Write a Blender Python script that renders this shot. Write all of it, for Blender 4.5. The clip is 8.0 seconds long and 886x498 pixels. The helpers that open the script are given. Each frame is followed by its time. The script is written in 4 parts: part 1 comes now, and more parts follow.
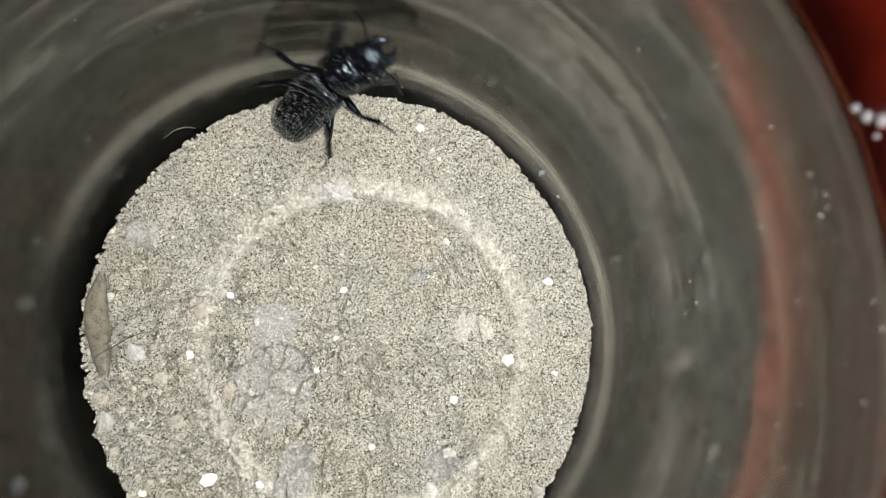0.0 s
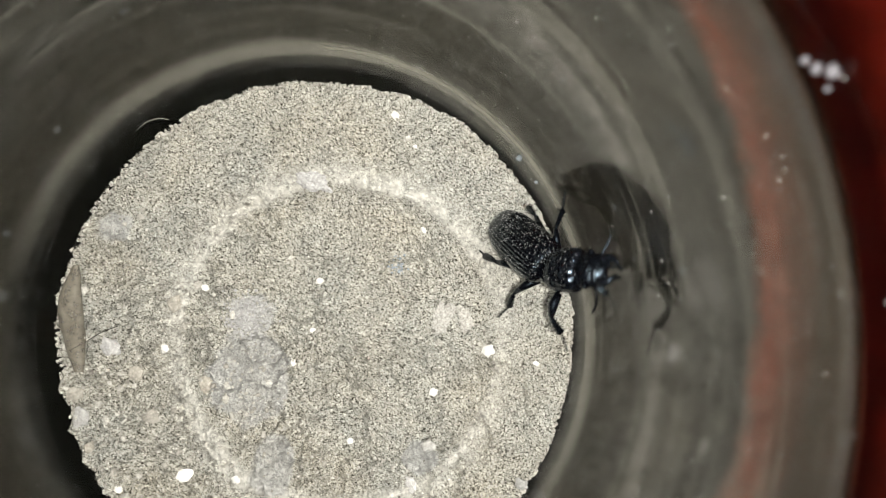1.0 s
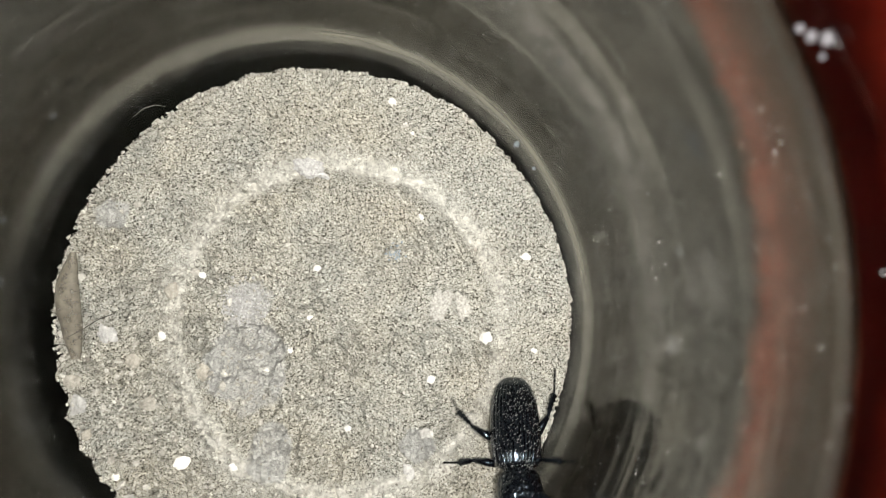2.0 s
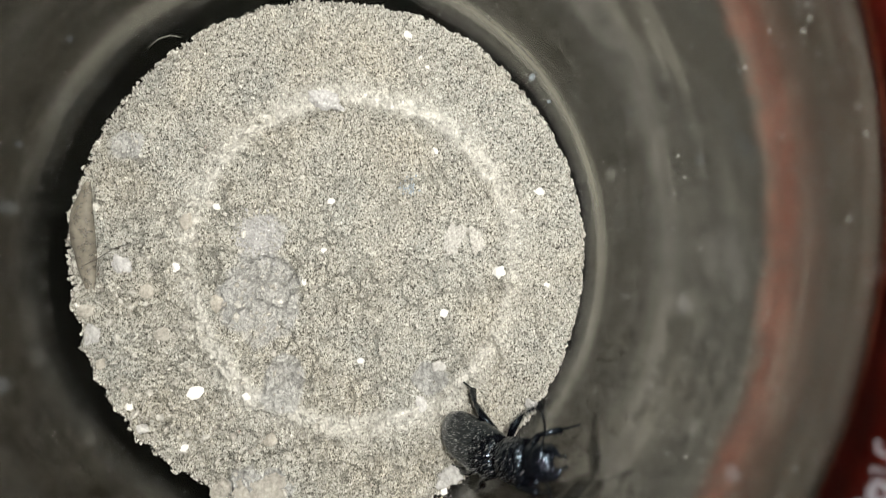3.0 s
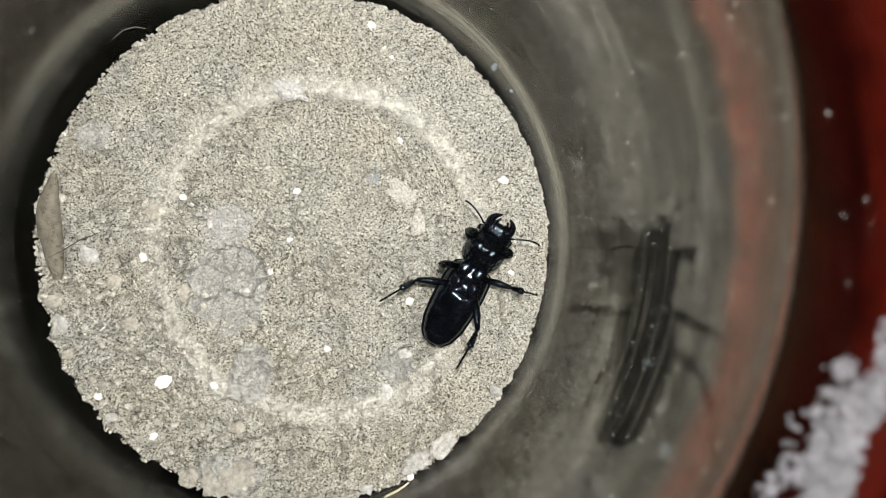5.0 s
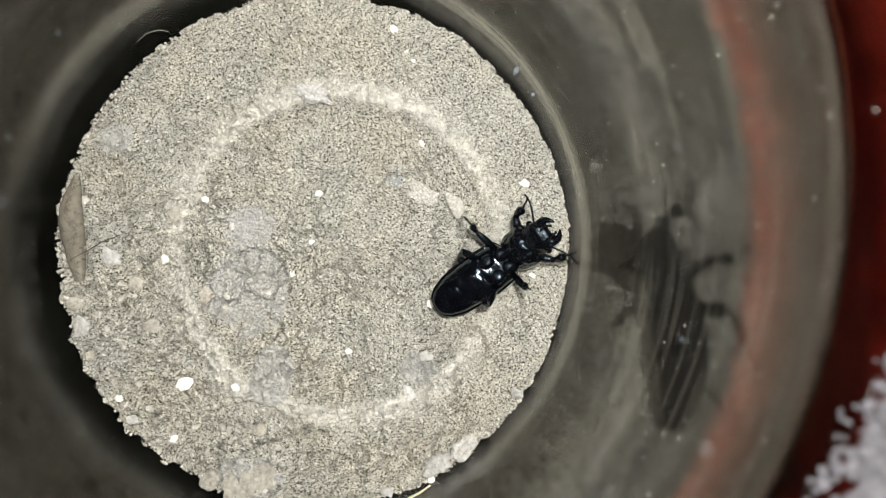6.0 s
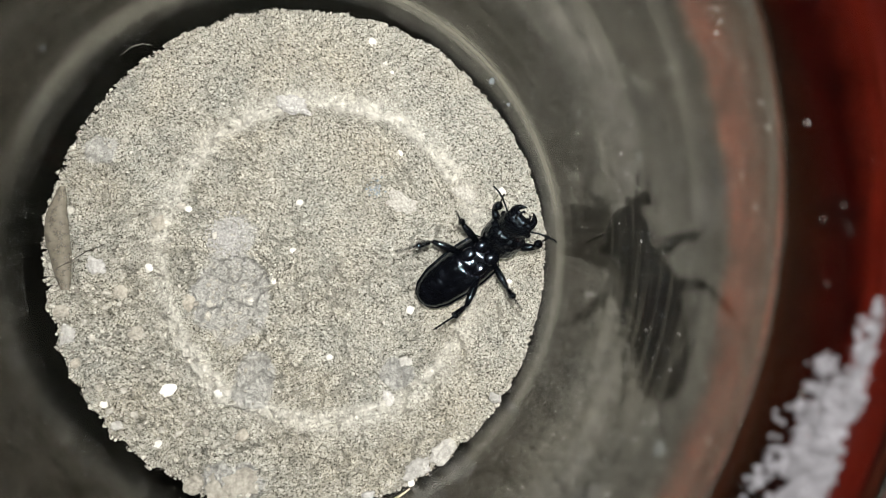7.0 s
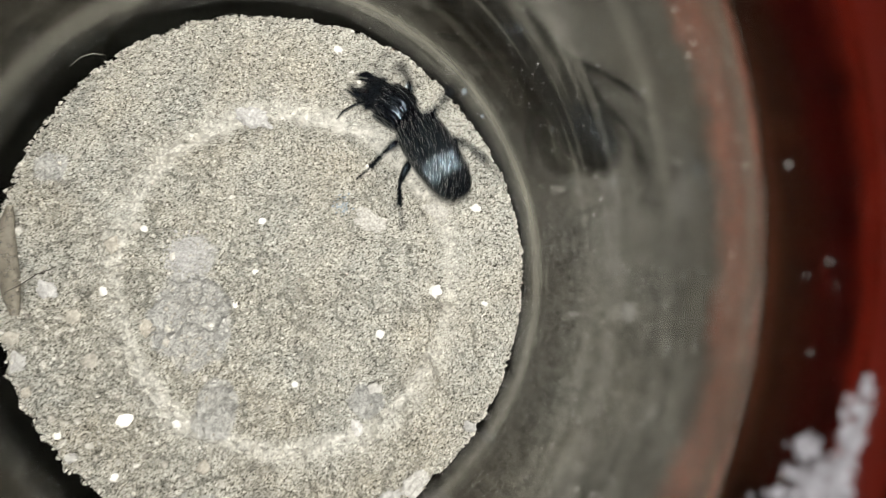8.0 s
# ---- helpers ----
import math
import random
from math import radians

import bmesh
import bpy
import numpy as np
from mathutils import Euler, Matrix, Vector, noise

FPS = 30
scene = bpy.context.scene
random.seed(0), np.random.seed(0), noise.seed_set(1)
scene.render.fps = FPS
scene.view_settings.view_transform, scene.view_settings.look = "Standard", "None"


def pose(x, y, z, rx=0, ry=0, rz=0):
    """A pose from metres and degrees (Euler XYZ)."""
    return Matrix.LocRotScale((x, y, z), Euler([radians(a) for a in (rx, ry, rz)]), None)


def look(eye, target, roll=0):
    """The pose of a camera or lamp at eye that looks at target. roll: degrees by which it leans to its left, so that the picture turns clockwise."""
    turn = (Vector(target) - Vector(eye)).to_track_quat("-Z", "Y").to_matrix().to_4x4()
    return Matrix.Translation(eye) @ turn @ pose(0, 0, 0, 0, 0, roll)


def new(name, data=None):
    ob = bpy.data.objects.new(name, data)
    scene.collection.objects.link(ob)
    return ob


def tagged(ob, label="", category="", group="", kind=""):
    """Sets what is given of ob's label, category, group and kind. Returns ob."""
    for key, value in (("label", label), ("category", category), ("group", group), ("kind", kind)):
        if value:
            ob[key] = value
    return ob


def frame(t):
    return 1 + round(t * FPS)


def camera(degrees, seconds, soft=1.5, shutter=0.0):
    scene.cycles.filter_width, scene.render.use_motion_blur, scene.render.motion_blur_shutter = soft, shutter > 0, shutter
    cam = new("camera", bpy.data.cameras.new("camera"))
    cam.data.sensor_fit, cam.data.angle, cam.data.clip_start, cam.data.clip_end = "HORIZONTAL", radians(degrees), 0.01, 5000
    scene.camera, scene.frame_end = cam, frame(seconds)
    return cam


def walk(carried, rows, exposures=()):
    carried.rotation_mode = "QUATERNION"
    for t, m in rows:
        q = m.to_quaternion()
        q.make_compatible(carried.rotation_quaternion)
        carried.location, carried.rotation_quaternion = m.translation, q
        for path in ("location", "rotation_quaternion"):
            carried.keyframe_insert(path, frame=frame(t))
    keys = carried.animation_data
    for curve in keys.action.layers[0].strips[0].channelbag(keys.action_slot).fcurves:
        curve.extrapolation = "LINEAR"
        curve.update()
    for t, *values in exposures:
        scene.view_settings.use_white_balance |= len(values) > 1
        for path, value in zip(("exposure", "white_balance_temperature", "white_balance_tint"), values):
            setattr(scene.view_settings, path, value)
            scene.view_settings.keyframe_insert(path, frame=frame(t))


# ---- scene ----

M = 0.001          # plan numbers are in millimetres
ZS = 30.0          # mean height of the soil's surface over the table

cam = camera(66.0, 8.0, soft=0.9, shutter=0.4)
# the close camera is sharp on the soil and softens what stands nearer, up the jar's wall
cam.data.dof.use_dof, cam.data.dof.focus_distance, cam.data.dof.aperture_fstop = True, 0.126, 20.0
PATH = [
    (0.0, 15.47, 18.10, 128.05, 0.19, -1.63, 0.59),
    (0.5, 16.17, 17.17, 129.32, 1.39, -1.80, 0.50),
    (1.0, 22.57, 14.71, 125.68, 0.82, -0.35, -0.18),
    (1.5, 24.12, 13.11, 125.00, 0.67, -0.12, -0.20),
    (2.8, 21.03, 5.81, 125.69, 1.05, -0.27, -0.33),
    (3.0, 20.69, 1.42, 125.39, 0.22, -0.26, 0.27),
    (3.5, 24.10, -1.10, 126.73, 0.01, -0.32, 0.18),
    (4.0, 28.14, -2.93, 125.87, -0.05, -0.08, 0.06),
    (4.2, 26.94, 0.89, 127.04, -0.52, -0.76, 0.17),
    (5.5, 25.81, -0.07, 126.55, 0.02, -0.55, -0.24),
    (6.0, 21.94, -0.59, 127.06, 0.39, -0.82, -0.00),
    (6.5, 23.60, 0.41, 128.17, 0.52, -0.83, -0.12),
    (7.0, 26.08, -0.38, 129.61, 0.90, -0.77, -0.30),
    (7.5, 26.44, 0.78, 128.04, 0.21, -0.96, -0.33),
    (8.0, 31.66, 4.98, 122.46, 0.15, -0.65, -0.61),
]
walk(cam, [(t, pose(x * M, y * M, (ZS + z) * M, rx, ry, rz)) for t, x, y, z, rx, ry, rz in PATH])

# ---- light: the phone's lamp beside the lens, and an added, unseen dim fill lamp ----
world = bpy.data.worlds.new("room_light")
scene.world = world
world.use_nodes = True
world.node_tree.nodes["Background"].inputs[0].default_value = (0.62, 0.64, 0.66, 1)
world.node_tree.nodes["Background"].inputs[1].default_value = 0.003


def area_lamp(name, place, target, size, watts, colour, shape="DISK", size_y=None):
    data = bpy.data.lights.new(name, "AREA")
    data.shape, data.size, data.energy, data.color = shape, size, watts, colour
    if size_y:
        data.size_y = size_y
    ob = new(name, data)
    ob.matrix_world = look(place, target)
    return ob


area_lamp("phone_torch", (30 * M, 12 * M, (ZS + 138) * M), (10 * M, 4 * M, ZS * M), 0.007, 0.28, (1.0, 0.985, 0.95))
area_lamp("ceiling_fill", (-0.5, 0.6, 2.3), (-0.5, 0.6, 0), 1.2, 0.2, (0.95, 1.0, 1.0), "RECTANGLE", 0.06)
scene.view_settings.exposure = 0.0


# ---- materials ----
def material(name):
    m = bpy.data.materials.new(name)
    m.use_nodes = True
    nt = m.node_tree
    return m, nt.nodes, nt.links, nt.nodes["Principled BSDF"]


def add(nodes, kind, **values):
    n = nodes.new(kind)
    for key, value in values.items():
        n.inputs[key].default_value = value
    return n


def ramp(nodes, links, source, stops):
    r = nodes.new("ShaderNodeValToRGB")
    while len(r.color_ramp.elements) < len(stops):
        r.color_ramp.elements.new(0.5)
    for e, (at, c) in zip(r.color_ramp.elements, stops):
        e.position = at
        e.color = (*c, 1) if len(c) == 3 else c
    links.new(source, r.inputs[0])
    return r


def mixed(nodes, links, fac, a, b, blend="MIX"):
    n = nodes.new("ShaderNodeMix")
    n.data_type, n.blend_type = "RGBA", blend
    for socket, value in ((n.inputs[0], fac), (n.inputs[6], a), (n.inputs[7], b)):
        if isinstance(value, (int, float)):
            socket.default_value = value
        elif isinstance(value, tuple):
            socket.default_value = (*value, 1)
        else:
            links.new(value, socket)
    return n.outputs[2]


def coords(nodes, links, scale=(1, 1, 1), kind="Object"):
    c = nodes.new("ShaderNodeTexCoord")
    m = nodes.new("ShaderNodeMapping")
    m.inputs["Scale"].default_value = scale
    links.new(c.outputs[kind], m.inputs[0])
    return m.outputs[0]


def noise_of(nodes, links, vec, scale, detail=4.0, rough=0.55):
    n = add(nodes, "ShaderNodeTexNoise", Scale=scale, Detail=detail, Roughness=rough)
    links.new(vec, n.inputs["Vector"])
    return n.outputs[0]


def bump(nodes, links, bsdf, height, strength, distance):
    b = add(nodes, "ShaderNodeBump", Strength=strength, Distance=distance)
    links.new(height, b.inputs["Height"])
    links.new(b.outputs[0], bsdf.inputs["Normal"])


def soil_material():
    m, n, l, p = material("dry_soil")
    v = coords(n, l)
    grain = noise_of(n, l, v, 3600, 4, 0.6)
    blot = noise_of(n, l, v, 320, 5, 0.6)
    wide = noise_of(n, l, v, 60, 3)
    tone = ramp(n, l, grain, [(0.28, (0.13, 0.118, 0.10)), (0.41, (0.41, 0.385, 0.33)), (0.55, (0.585, 0.56, 0.495)), (0.68, (0.80, 0.775, 0.71))])
    warm = ramp(n, l, wide, [(0.36, (0.95, 0.985, 1.0)), (0.66, (0.995, 0.985, 0.94))])
    base = mixed(n, l, 1.0, tone.outputs[0], warm.outputs[0], "MULTIPLY")
    shade = ramp(n, l, blot, [(0.3, (0.8, 0.8, 0.79)), (0.65, (1.08, 1.07, 1.05))])
    base = mixed(n, l, 1.0, base, shade.outputs[0], "MULTIPLY")
    # dark gaps and pits: shade between the grains is painted into the colour
    worm = noise_of(n, l, v, 1250, 2.5, 0.5)
    gap = ramp(n, l, worm, [(0.45, (1, 1, 1)), (0.482, (0.2, 0.185, 0.165)), (0.508, (0.2, 0.185, 0.165)), (0.535, (1, 1, 1))])
    here = ramp(n, l, noise_of(n, l, v, 1900, 2), [(0.42, (0.0, 0.0, 0.0)), (0.53, (1, 1, 1))])
    base = mixed(n, l, here.outputs[0], base, mixed(n, l, 1.0, base, gap.outputs[0], "MULTIPLY"))
    pit = ramp(n, l, noise_of(n, l, v, 2300, 1), [(0.30, (0.2, 0.18, 0.155)), (0.37, (1, 1, 1))])
    base = mixed(n, l, 1.0, base, pit.outputs[0], "MULTIPLY")
    # pale fines and the ridge crest's lit look, both painted into the colour
    lit_fines = n.new("ShaderNodeAttribute")
    lit_fines.attribute_name = "lit_fines"
    base = mixed(n, l, lit_fines.outputs["Fac"], base, (0.82, 0.785, 0.70))
    silt = n.new("ShaderNodeAttribute")
    silt.attribute_name = "silt"
    base = mixed(n, l, silt.outputs["Fac"], base, (0.51, 0.505, 0.485))
    l.new(base, p.inputs["Base Color"])
    p.inputs["Roughness"].default_value = 0.95
    p.inputs["Specular IOR Level"].default_value = 0.2
    rise = mixed(n, l, 0.5, grain, gap.outputs[0])
    bump(n, l, p, rise, 1.0, 0.00075)
    return m


def speckled(name, dark, light, scale, rough=0.85, bump_by=0.5, deep=0.0004):
    m, n, l, p = material(name)
    v = coords(n, l)
    a = noise_of(n, l, v, scale, 5, 0.6)
    oi = n.new("ShaderNodeObjectInfo")
    c = ramp(n, l, a, [(0.32, dark), (0.66, light)])
    var = ramp(n, l, oi.outputs["Random"], [(0.0, (0.86, 0.86, 0.86)), (1.0, (1.08, 1.06, 1.03))])
    l.new(mixed(n, l, 1.0, c.outputs[0], var.outputs[0], "MULTIPLY"), p.inputs["Base Color"])
    p.inputs["Roughness"].default_value = rough
    bump(n, l, p, a, bump_by, deep)
    return m


def crumb_material():
    m, n, l, p = material("soil_crumbs")
    g = n.new("ShaderNodeNewGeometry")
    c = ramp(n, l, g.outputs["Random Per Island"], [(0.0, (0.22, 0.20, 0.17)), (0.15, (0.38, 0.355, 0.305)), (0.5, (0.49, 0.465, 0.405)), (0.9, (0.57, 0.545, 0.48)), (1.0, (0.70, 0.67, 0.60))])
    v = coords(n, l)
    a = noise_of(n, l, v, 3000, 3)
    s = ramp(n, l, a, [(0.3, (0.75, 0.75, 0.75)), (0.7, (1.1, 1.1, 1.1))])
    l.new(mixed(n, l, 1.0, c.outputs[0], s.outputs[0], "MULTIPLY"), p.inputs["Base Color"])
    p.inputs["Roughness"].default_value = 0.95
    p.inputs["Specular IOR Level"].default_value = 0.2
    return m


def glass_material():
    """Clear jar glass with a greasy, dusty film wiped round it."""
    m, n, l, p = material("dusty_glass")
    p.inputs["Base Color"].default_value = (0.95, 0.96, 0.93, 1)
    p.inputs["IOR"].default_value = 1.52
    p.inputs["Transmission Weight"].default_value = 1.0
    up = n.new("ShaderNodeSeparateXYZ")
    l.new(coords(n, l), up.inputs[0])
    streak = noise_of(n, l, coords(n, l, (10, 10, 300)), 1.0, 6, 0.6)
    fine = noise_of(n, l, coords(n, l, (34, 34, 760)), 1.0, 4, 0.6)
    patch = noise_of(n, l, coords(n, l, (62, 62, 115)), 1.0, 8, 0.72)
    both = add(n, "ShaderNodeMath")
    both.operation = "MULTIPLY"
    l.new(streak, both.inputs[0])
    l.new(fine, both.inputs[1])
    bands = ramp(n, l, both.outputs[0], [(0.2, (0.0, 0.0, 0.0)), (0.27, (0.06, 0.06, 0.06)), (0.345, (0.56, 0.56, 0.56))])
    cloud = ramp(n, l, patch, [(0.44, (0.0, 0.0, 0.0)), (0.56, (0.075, 0.075, 0.075)), (0.68, (0.62, 0.62, 0.62))])
    film = mixed(n, l, 1.0, bands.outputs[0], cloud.outputs[0], "ADD")
    dust = add(n, "ShaderNodeBsdfDiffuse", Color=(0.475, 0.455, 0.37, 1))
    mix = n.new("ShaderNodeMixShader")
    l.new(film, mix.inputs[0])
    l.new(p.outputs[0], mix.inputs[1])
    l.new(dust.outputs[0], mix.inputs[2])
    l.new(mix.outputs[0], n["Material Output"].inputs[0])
    # a pale ring low on the wall
    low_ring = n.new("ShaderNodeMapRange")
    low_ring.inputs["From Min"].default_value, low_ring.inputs["From Max"].default_value = 0.030, 0.046
    l.new(up.outputs[2], low_ring.inputs["Value"])
    line = ramp(n, l, low_ring.outputs[0], [(0.0, (0, 0, 0)), (0.22, (0.0, 0.0, 0.0)), (0.28, (0.55, 0.55, 0.55)), (0.41, (0.42, 0.42, 0.42)), (0.53, (0.08, 0.08, 0.08)), (0.7, (0, 0, 0))])
    marked = mixed(n, l, 1.0, line.outputs[0], streak, "MULTIPLY")
    span = n.new("ShaderNodeMapRange")
    span.inputs["From Min"].default_value, span.inputs["From Max"].default_value = 0.0, 0.1
    l.new(up.outputs[2], span.inputs["Value"])
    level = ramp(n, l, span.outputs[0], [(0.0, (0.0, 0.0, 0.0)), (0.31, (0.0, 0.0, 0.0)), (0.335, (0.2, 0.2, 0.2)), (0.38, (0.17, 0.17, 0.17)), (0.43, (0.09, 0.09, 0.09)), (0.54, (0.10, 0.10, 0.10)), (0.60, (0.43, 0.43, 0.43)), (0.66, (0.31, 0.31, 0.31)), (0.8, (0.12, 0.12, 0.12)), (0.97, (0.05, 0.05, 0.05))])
    brim = n.new("ShaderNodeMapRange")       # the film ends in a clear line below the rim
    for key, value in (("From Min", 0.0988), ("From Max", 0.0998), ("To Min", 1.0), ("To Max", 0.0)):
        brim.inputs[key].default_value = value
    l.new(up.outputs[2], brim.inputs["Value"])
    even = mixed(n, l, 1.0, film, (0.07, 0.07, 0.07), "ADD")
    film = mixed(n, l, 0.5, film, even)
    film = mixed(n, l, 1.0, film, level.outputs[0], "MULTIPLY")
    film = mixed(n, l, 1.0, film, brim.outputs[0], "MULTIPLY")
    film = mixed(n, l, 1.0, film, marked, "ADD")
    # film and ring grow stronger toward +x and +y
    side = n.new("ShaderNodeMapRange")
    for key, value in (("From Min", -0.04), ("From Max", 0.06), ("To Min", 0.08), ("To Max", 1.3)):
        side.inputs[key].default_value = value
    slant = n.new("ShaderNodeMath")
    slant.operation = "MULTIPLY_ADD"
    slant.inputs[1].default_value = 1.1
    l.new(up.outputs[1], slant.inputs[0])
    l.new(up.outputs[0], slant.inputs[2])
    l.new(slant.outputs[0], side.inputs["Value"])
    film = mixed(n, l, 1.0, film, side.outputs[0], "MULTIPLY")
    shade_patch = n.new("ShaderNodeVectorMath")     # film thinned to paint in the beetle's shadow and reflection on the glass
    shade_patch.operation = "DISTANCE"
    shade_patch.inputs[1].default_value = (0.0565, 0.004, 0.066)
    l.new(coords(n, l), shade_patch.inputs[0])
    ragged = n.new("ShaderNodeMath")
    ragged.operation = "MULTIPLY_ADD"
    ragged.inputs[1].default_value = 0.030
    l.new(patch, ragged.inputs[0])
    l.new(shade_patch.outputs["Value"], ragged.inputs[2])
    left = n.new("ShaderNodeMapRange")
    for key, value in (("From Min", 0.024), ("From Max", 0.042), ("To Min", 0.4), ("To Max", 1.0)):
        left.inputs[key].default_value = value
    l.new(ragged.outputs[0], left.inputs["Value"])
    film = mixed(n, l, 1.0, film, left.outputs[0], "MULTIPLY")
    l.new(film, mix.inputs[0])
    # dark belts painted on the glass to dim the soil's reflection there
    belt = ramp(n, l, span.outputs[0], [(0.0, (0, 0, 0)), (0.355, (0, 0, 0)), (0.385, (0.62, 0.62, 0.62)), (0.50, (0.58, 0.58, 0.58)), (0.58, (0.22, 0.22, 0.22)), (0.8, (0.22, 0.22, 0.22)), (0.985, (0.5, 0.5, 0.5)), (0.998, (0.0, 0.0, 0.0))])
    blotch = ramp(n, l, noise_of(n, l, coords(n, l, (190, 190, 420)), 1.0, 9, 0.8), [(0.36, (0.15, 0.15, 0.15)), (0.5, (0.7, 0.7, 0.7)), (0.62, (1, 1, 1))])
    dim_coat = add(n, "ShaderNodeBsdfDiffuse", Color=(0.038, 0.032, 0.023, 1))
    under = n.new("ShaderNodeMixShader")
    l.new(mixed(n, l, 1.0, belt.outputs[0], blotch.outputs[0], "MULTIPLY"), under.inputs[0])
    l.new(p.outputs[0], under.inputs[1])
    l.new(dim_coat.outputs[0], under.inputs[2])
    l.new(under.outputs[0], mix.inputs[1])
    grease = n.new("ShaderNodeMapRange")
    for key, value in (("From Min", 0.03), ("From Max", 0.095), ("To Min", 0.03), ("To Max", 0.05)):
        grease.inputs[key].default_value = value
    l.new(up.outputs[2], grease.inputs["Value"])
    l.new(grease.outputs[0], p.inputs["Roughness"])
    wave = noise_of(n, l, coords(n, l, (13, 13, 60)), 1.0, 2, 0.5)
    bump(n, l, p, wave, 0.05, 0.0012)
    return m


def clean_glass():
    m, n, l, p = material("clear_glass")
    p.inputs["Base Color"].default_value = (0.95, 0.96, 0.93, 1)
    p.inputs["IOR"].default_value = 1.52
    p.inputs["Transmission Weight"].default_value = 1.0
    smudge = noise_of(n, l, coords(n, l), 60, 4, 0.6)
    r = ramp(n, l, smudge, [(0.35, (0.01, 0.01, 0.01)), (0.7, (0.04, 0.04, 0.04))])
    l.new(r.outputs[0], p.inputs["Roughness"])
    return m


def wall_mark_material(name, colour, cover):
    """A thin mark: densest in its middle, see-through at its ragged edge."""
    m, n, l, p = material(name)
    v = coords(n, l, (1, 1, 0), "Generated")
    off = n.new("ShaderNodeVectorMath")
    off.operation = "DISTANCE"
    off.inputs[1].default_value = (0.5, 0.5, 0)
    l.new(v, off.inputs[0])
    a = noise_of(n, l, coords(n, l), 900, 5, 0.65)
    ragged = n.new("ShaderNodeMath")
    ragged.operation = "MULTIPLY_ADD"
    ragged.inputs[1].default_value = 0.5
    l.new(a, ragged.inputs[0])
    l.new(off.outputs["Value"], ragged.inputs[2])
    fade = ramp(n, l, ragged.outputs[0], [(0.3, (cover,) * 3), (0.48, (cover * 0.75,) * 3), (0.72, (0, 0, 0))])
    l.new(fade.outputs[0], p.inputs["Alpha"])
    p.inputs["Base Color"].default_value = (*colour, 1)
    p.inputs["Specular IOR Level"].default_value = 0.1
    p.inputs["Roughness"].default_value = 0.7
    return m


def plastic(name, colour, rough, mottled=0.15, scale=40, spec=0.5):
    m, n, l, p = material(name)
    v = coords(n, l)
    a = noise_of(n, l, v, scale, 6, 0.6)
    b = noise_of(n, l, v, scale * 12, 3)
    lo = tuple(c * (1 - mottled) for c in colour)
    hi = tuple(min(1, c * (1 + mottled)) for c in colour)
    c = ramp(n, l, a, [(0.3, lo), (0.7, hi)])
    l.new(c.outputs[0], p.inputs["Base Color"])
    r = ramp(n, l, b, [(0.3, (rough * 0.8,) * 3), (0.7, (min(1, rough * 1.25),) * 3)])
    l.new(r.outputs[0], p.inputs["Roughness"])
    p.inputs["Specular IOR Level"].default_value = spec
    bump(n, l, p, b, 0.15, 0.0003)
    return m


def floor_tone_material():
    """Added disc: the red floor's dark middle, lit ring and shaded margin, painted on."""
    m, n, l, p = material("painted_floor_tones")
    v = coords(n, l)
    flat = n.new("ShaderNodeVectorMath")
    flat.operation = "LENGTH"
    l.new(v, flat.inputs[0])
    mottle = noise_of(n, l, v, 70, 6, 0.65)
    rag = n.new("ShaderNodeMath")
    rag.operation = "MULTIPLY_ADD"
    rag.inputs[1].default_value = 0.006
    l.new(mottle, rag.inputs[0])
    l.new(flat.outputs["Value"], rag.inputs[2])
    span = n.new("ShaderNodeMapRange")
    span.inputs["From Min"].default_value, span.inputs["From Max"].default_value = 0.110, 0.185
    l.new(rag.outputs[0], span.inputs["Value"])
    at = lambda r: (r + 3 - 110) / 75
    dark, red, maroon = (0.0012, 0.0011, 0.0009), (0.145, 0.030, 0.015), (0.028, 0.0024, 0.0016)
    c = ramp(n, l, span.outputs[0], [(at(112), dark), (at(125), dark), (at(128.5), red), (at(131.5), red), (at(135), (0.085, 0.024, 0.013)), (at(141), (0.022, 0.008, 0.0045)), (at(146), (0.024, 0.005, 0.0025)), (at(150), maroon), (at(155), maroon), (at(166), (0.17, 0.014, 0.007))])
    tone = ramp(n, l, mottle, [(0.3, (0.7, 0.7, 0.7)), (0.7, (1.2, 1.2, 1.2))])
    l.new(mixed(n, l, 1.0, c.outputs[0], tone.outputs[0], "MULTIPLY"), p.inputs["Base Color"])
    p.inputs["Roughness"].default_value = 0.8
    p.inputs["Specular IOR Level"].default_value = 0.0
    bump(n, l, p, mottle, 0.2, 0.0005)
    return m


def shell_material(name, rough, scale, strength, stretch=(1, 1, 1), pits=0):
    """Beetle's chitin: black with a blue-grey sheen in its fine pits."""
    m, n, l, p = material(name)
    a = noise_of(n, l, coords(n, l, stretch), scale, 4, 0.6)
    c = ramp(n, l, a, [(0.3, (0.001, 0.0011, 0.0016)), (0.75, (0.0035, 0.004, 0.006))])
    l.new(c.outputs[0], p.inputs["Base Color"])
    r = ramp(n, l, a, [(0.3, (rough * 0.75,) * 3), (0.75, (min(1, rough * 1.4),) * 3)])
    l.new(r.outputs[0], p.inputs["Roughness"])
    p.inputs["IOR"].default_value = 1.56
    p.inputs["Specular Tint"].default_value = (0.68, 0.87, 1.0, 1)
    if pits:     # a skin of fine grains that glint one by one
        cell = add(n, "ShaderNodeTexVoronoi", Scale=pits)
        l.new(coords(n, l, (0.6, 1, 1)), cell.inputs["Vector"])
        a = mixed(n, l, 0.62, a, cell.outputs["Distance"])
    bump(n, l, p, a, strength, 0.0004)
    return m


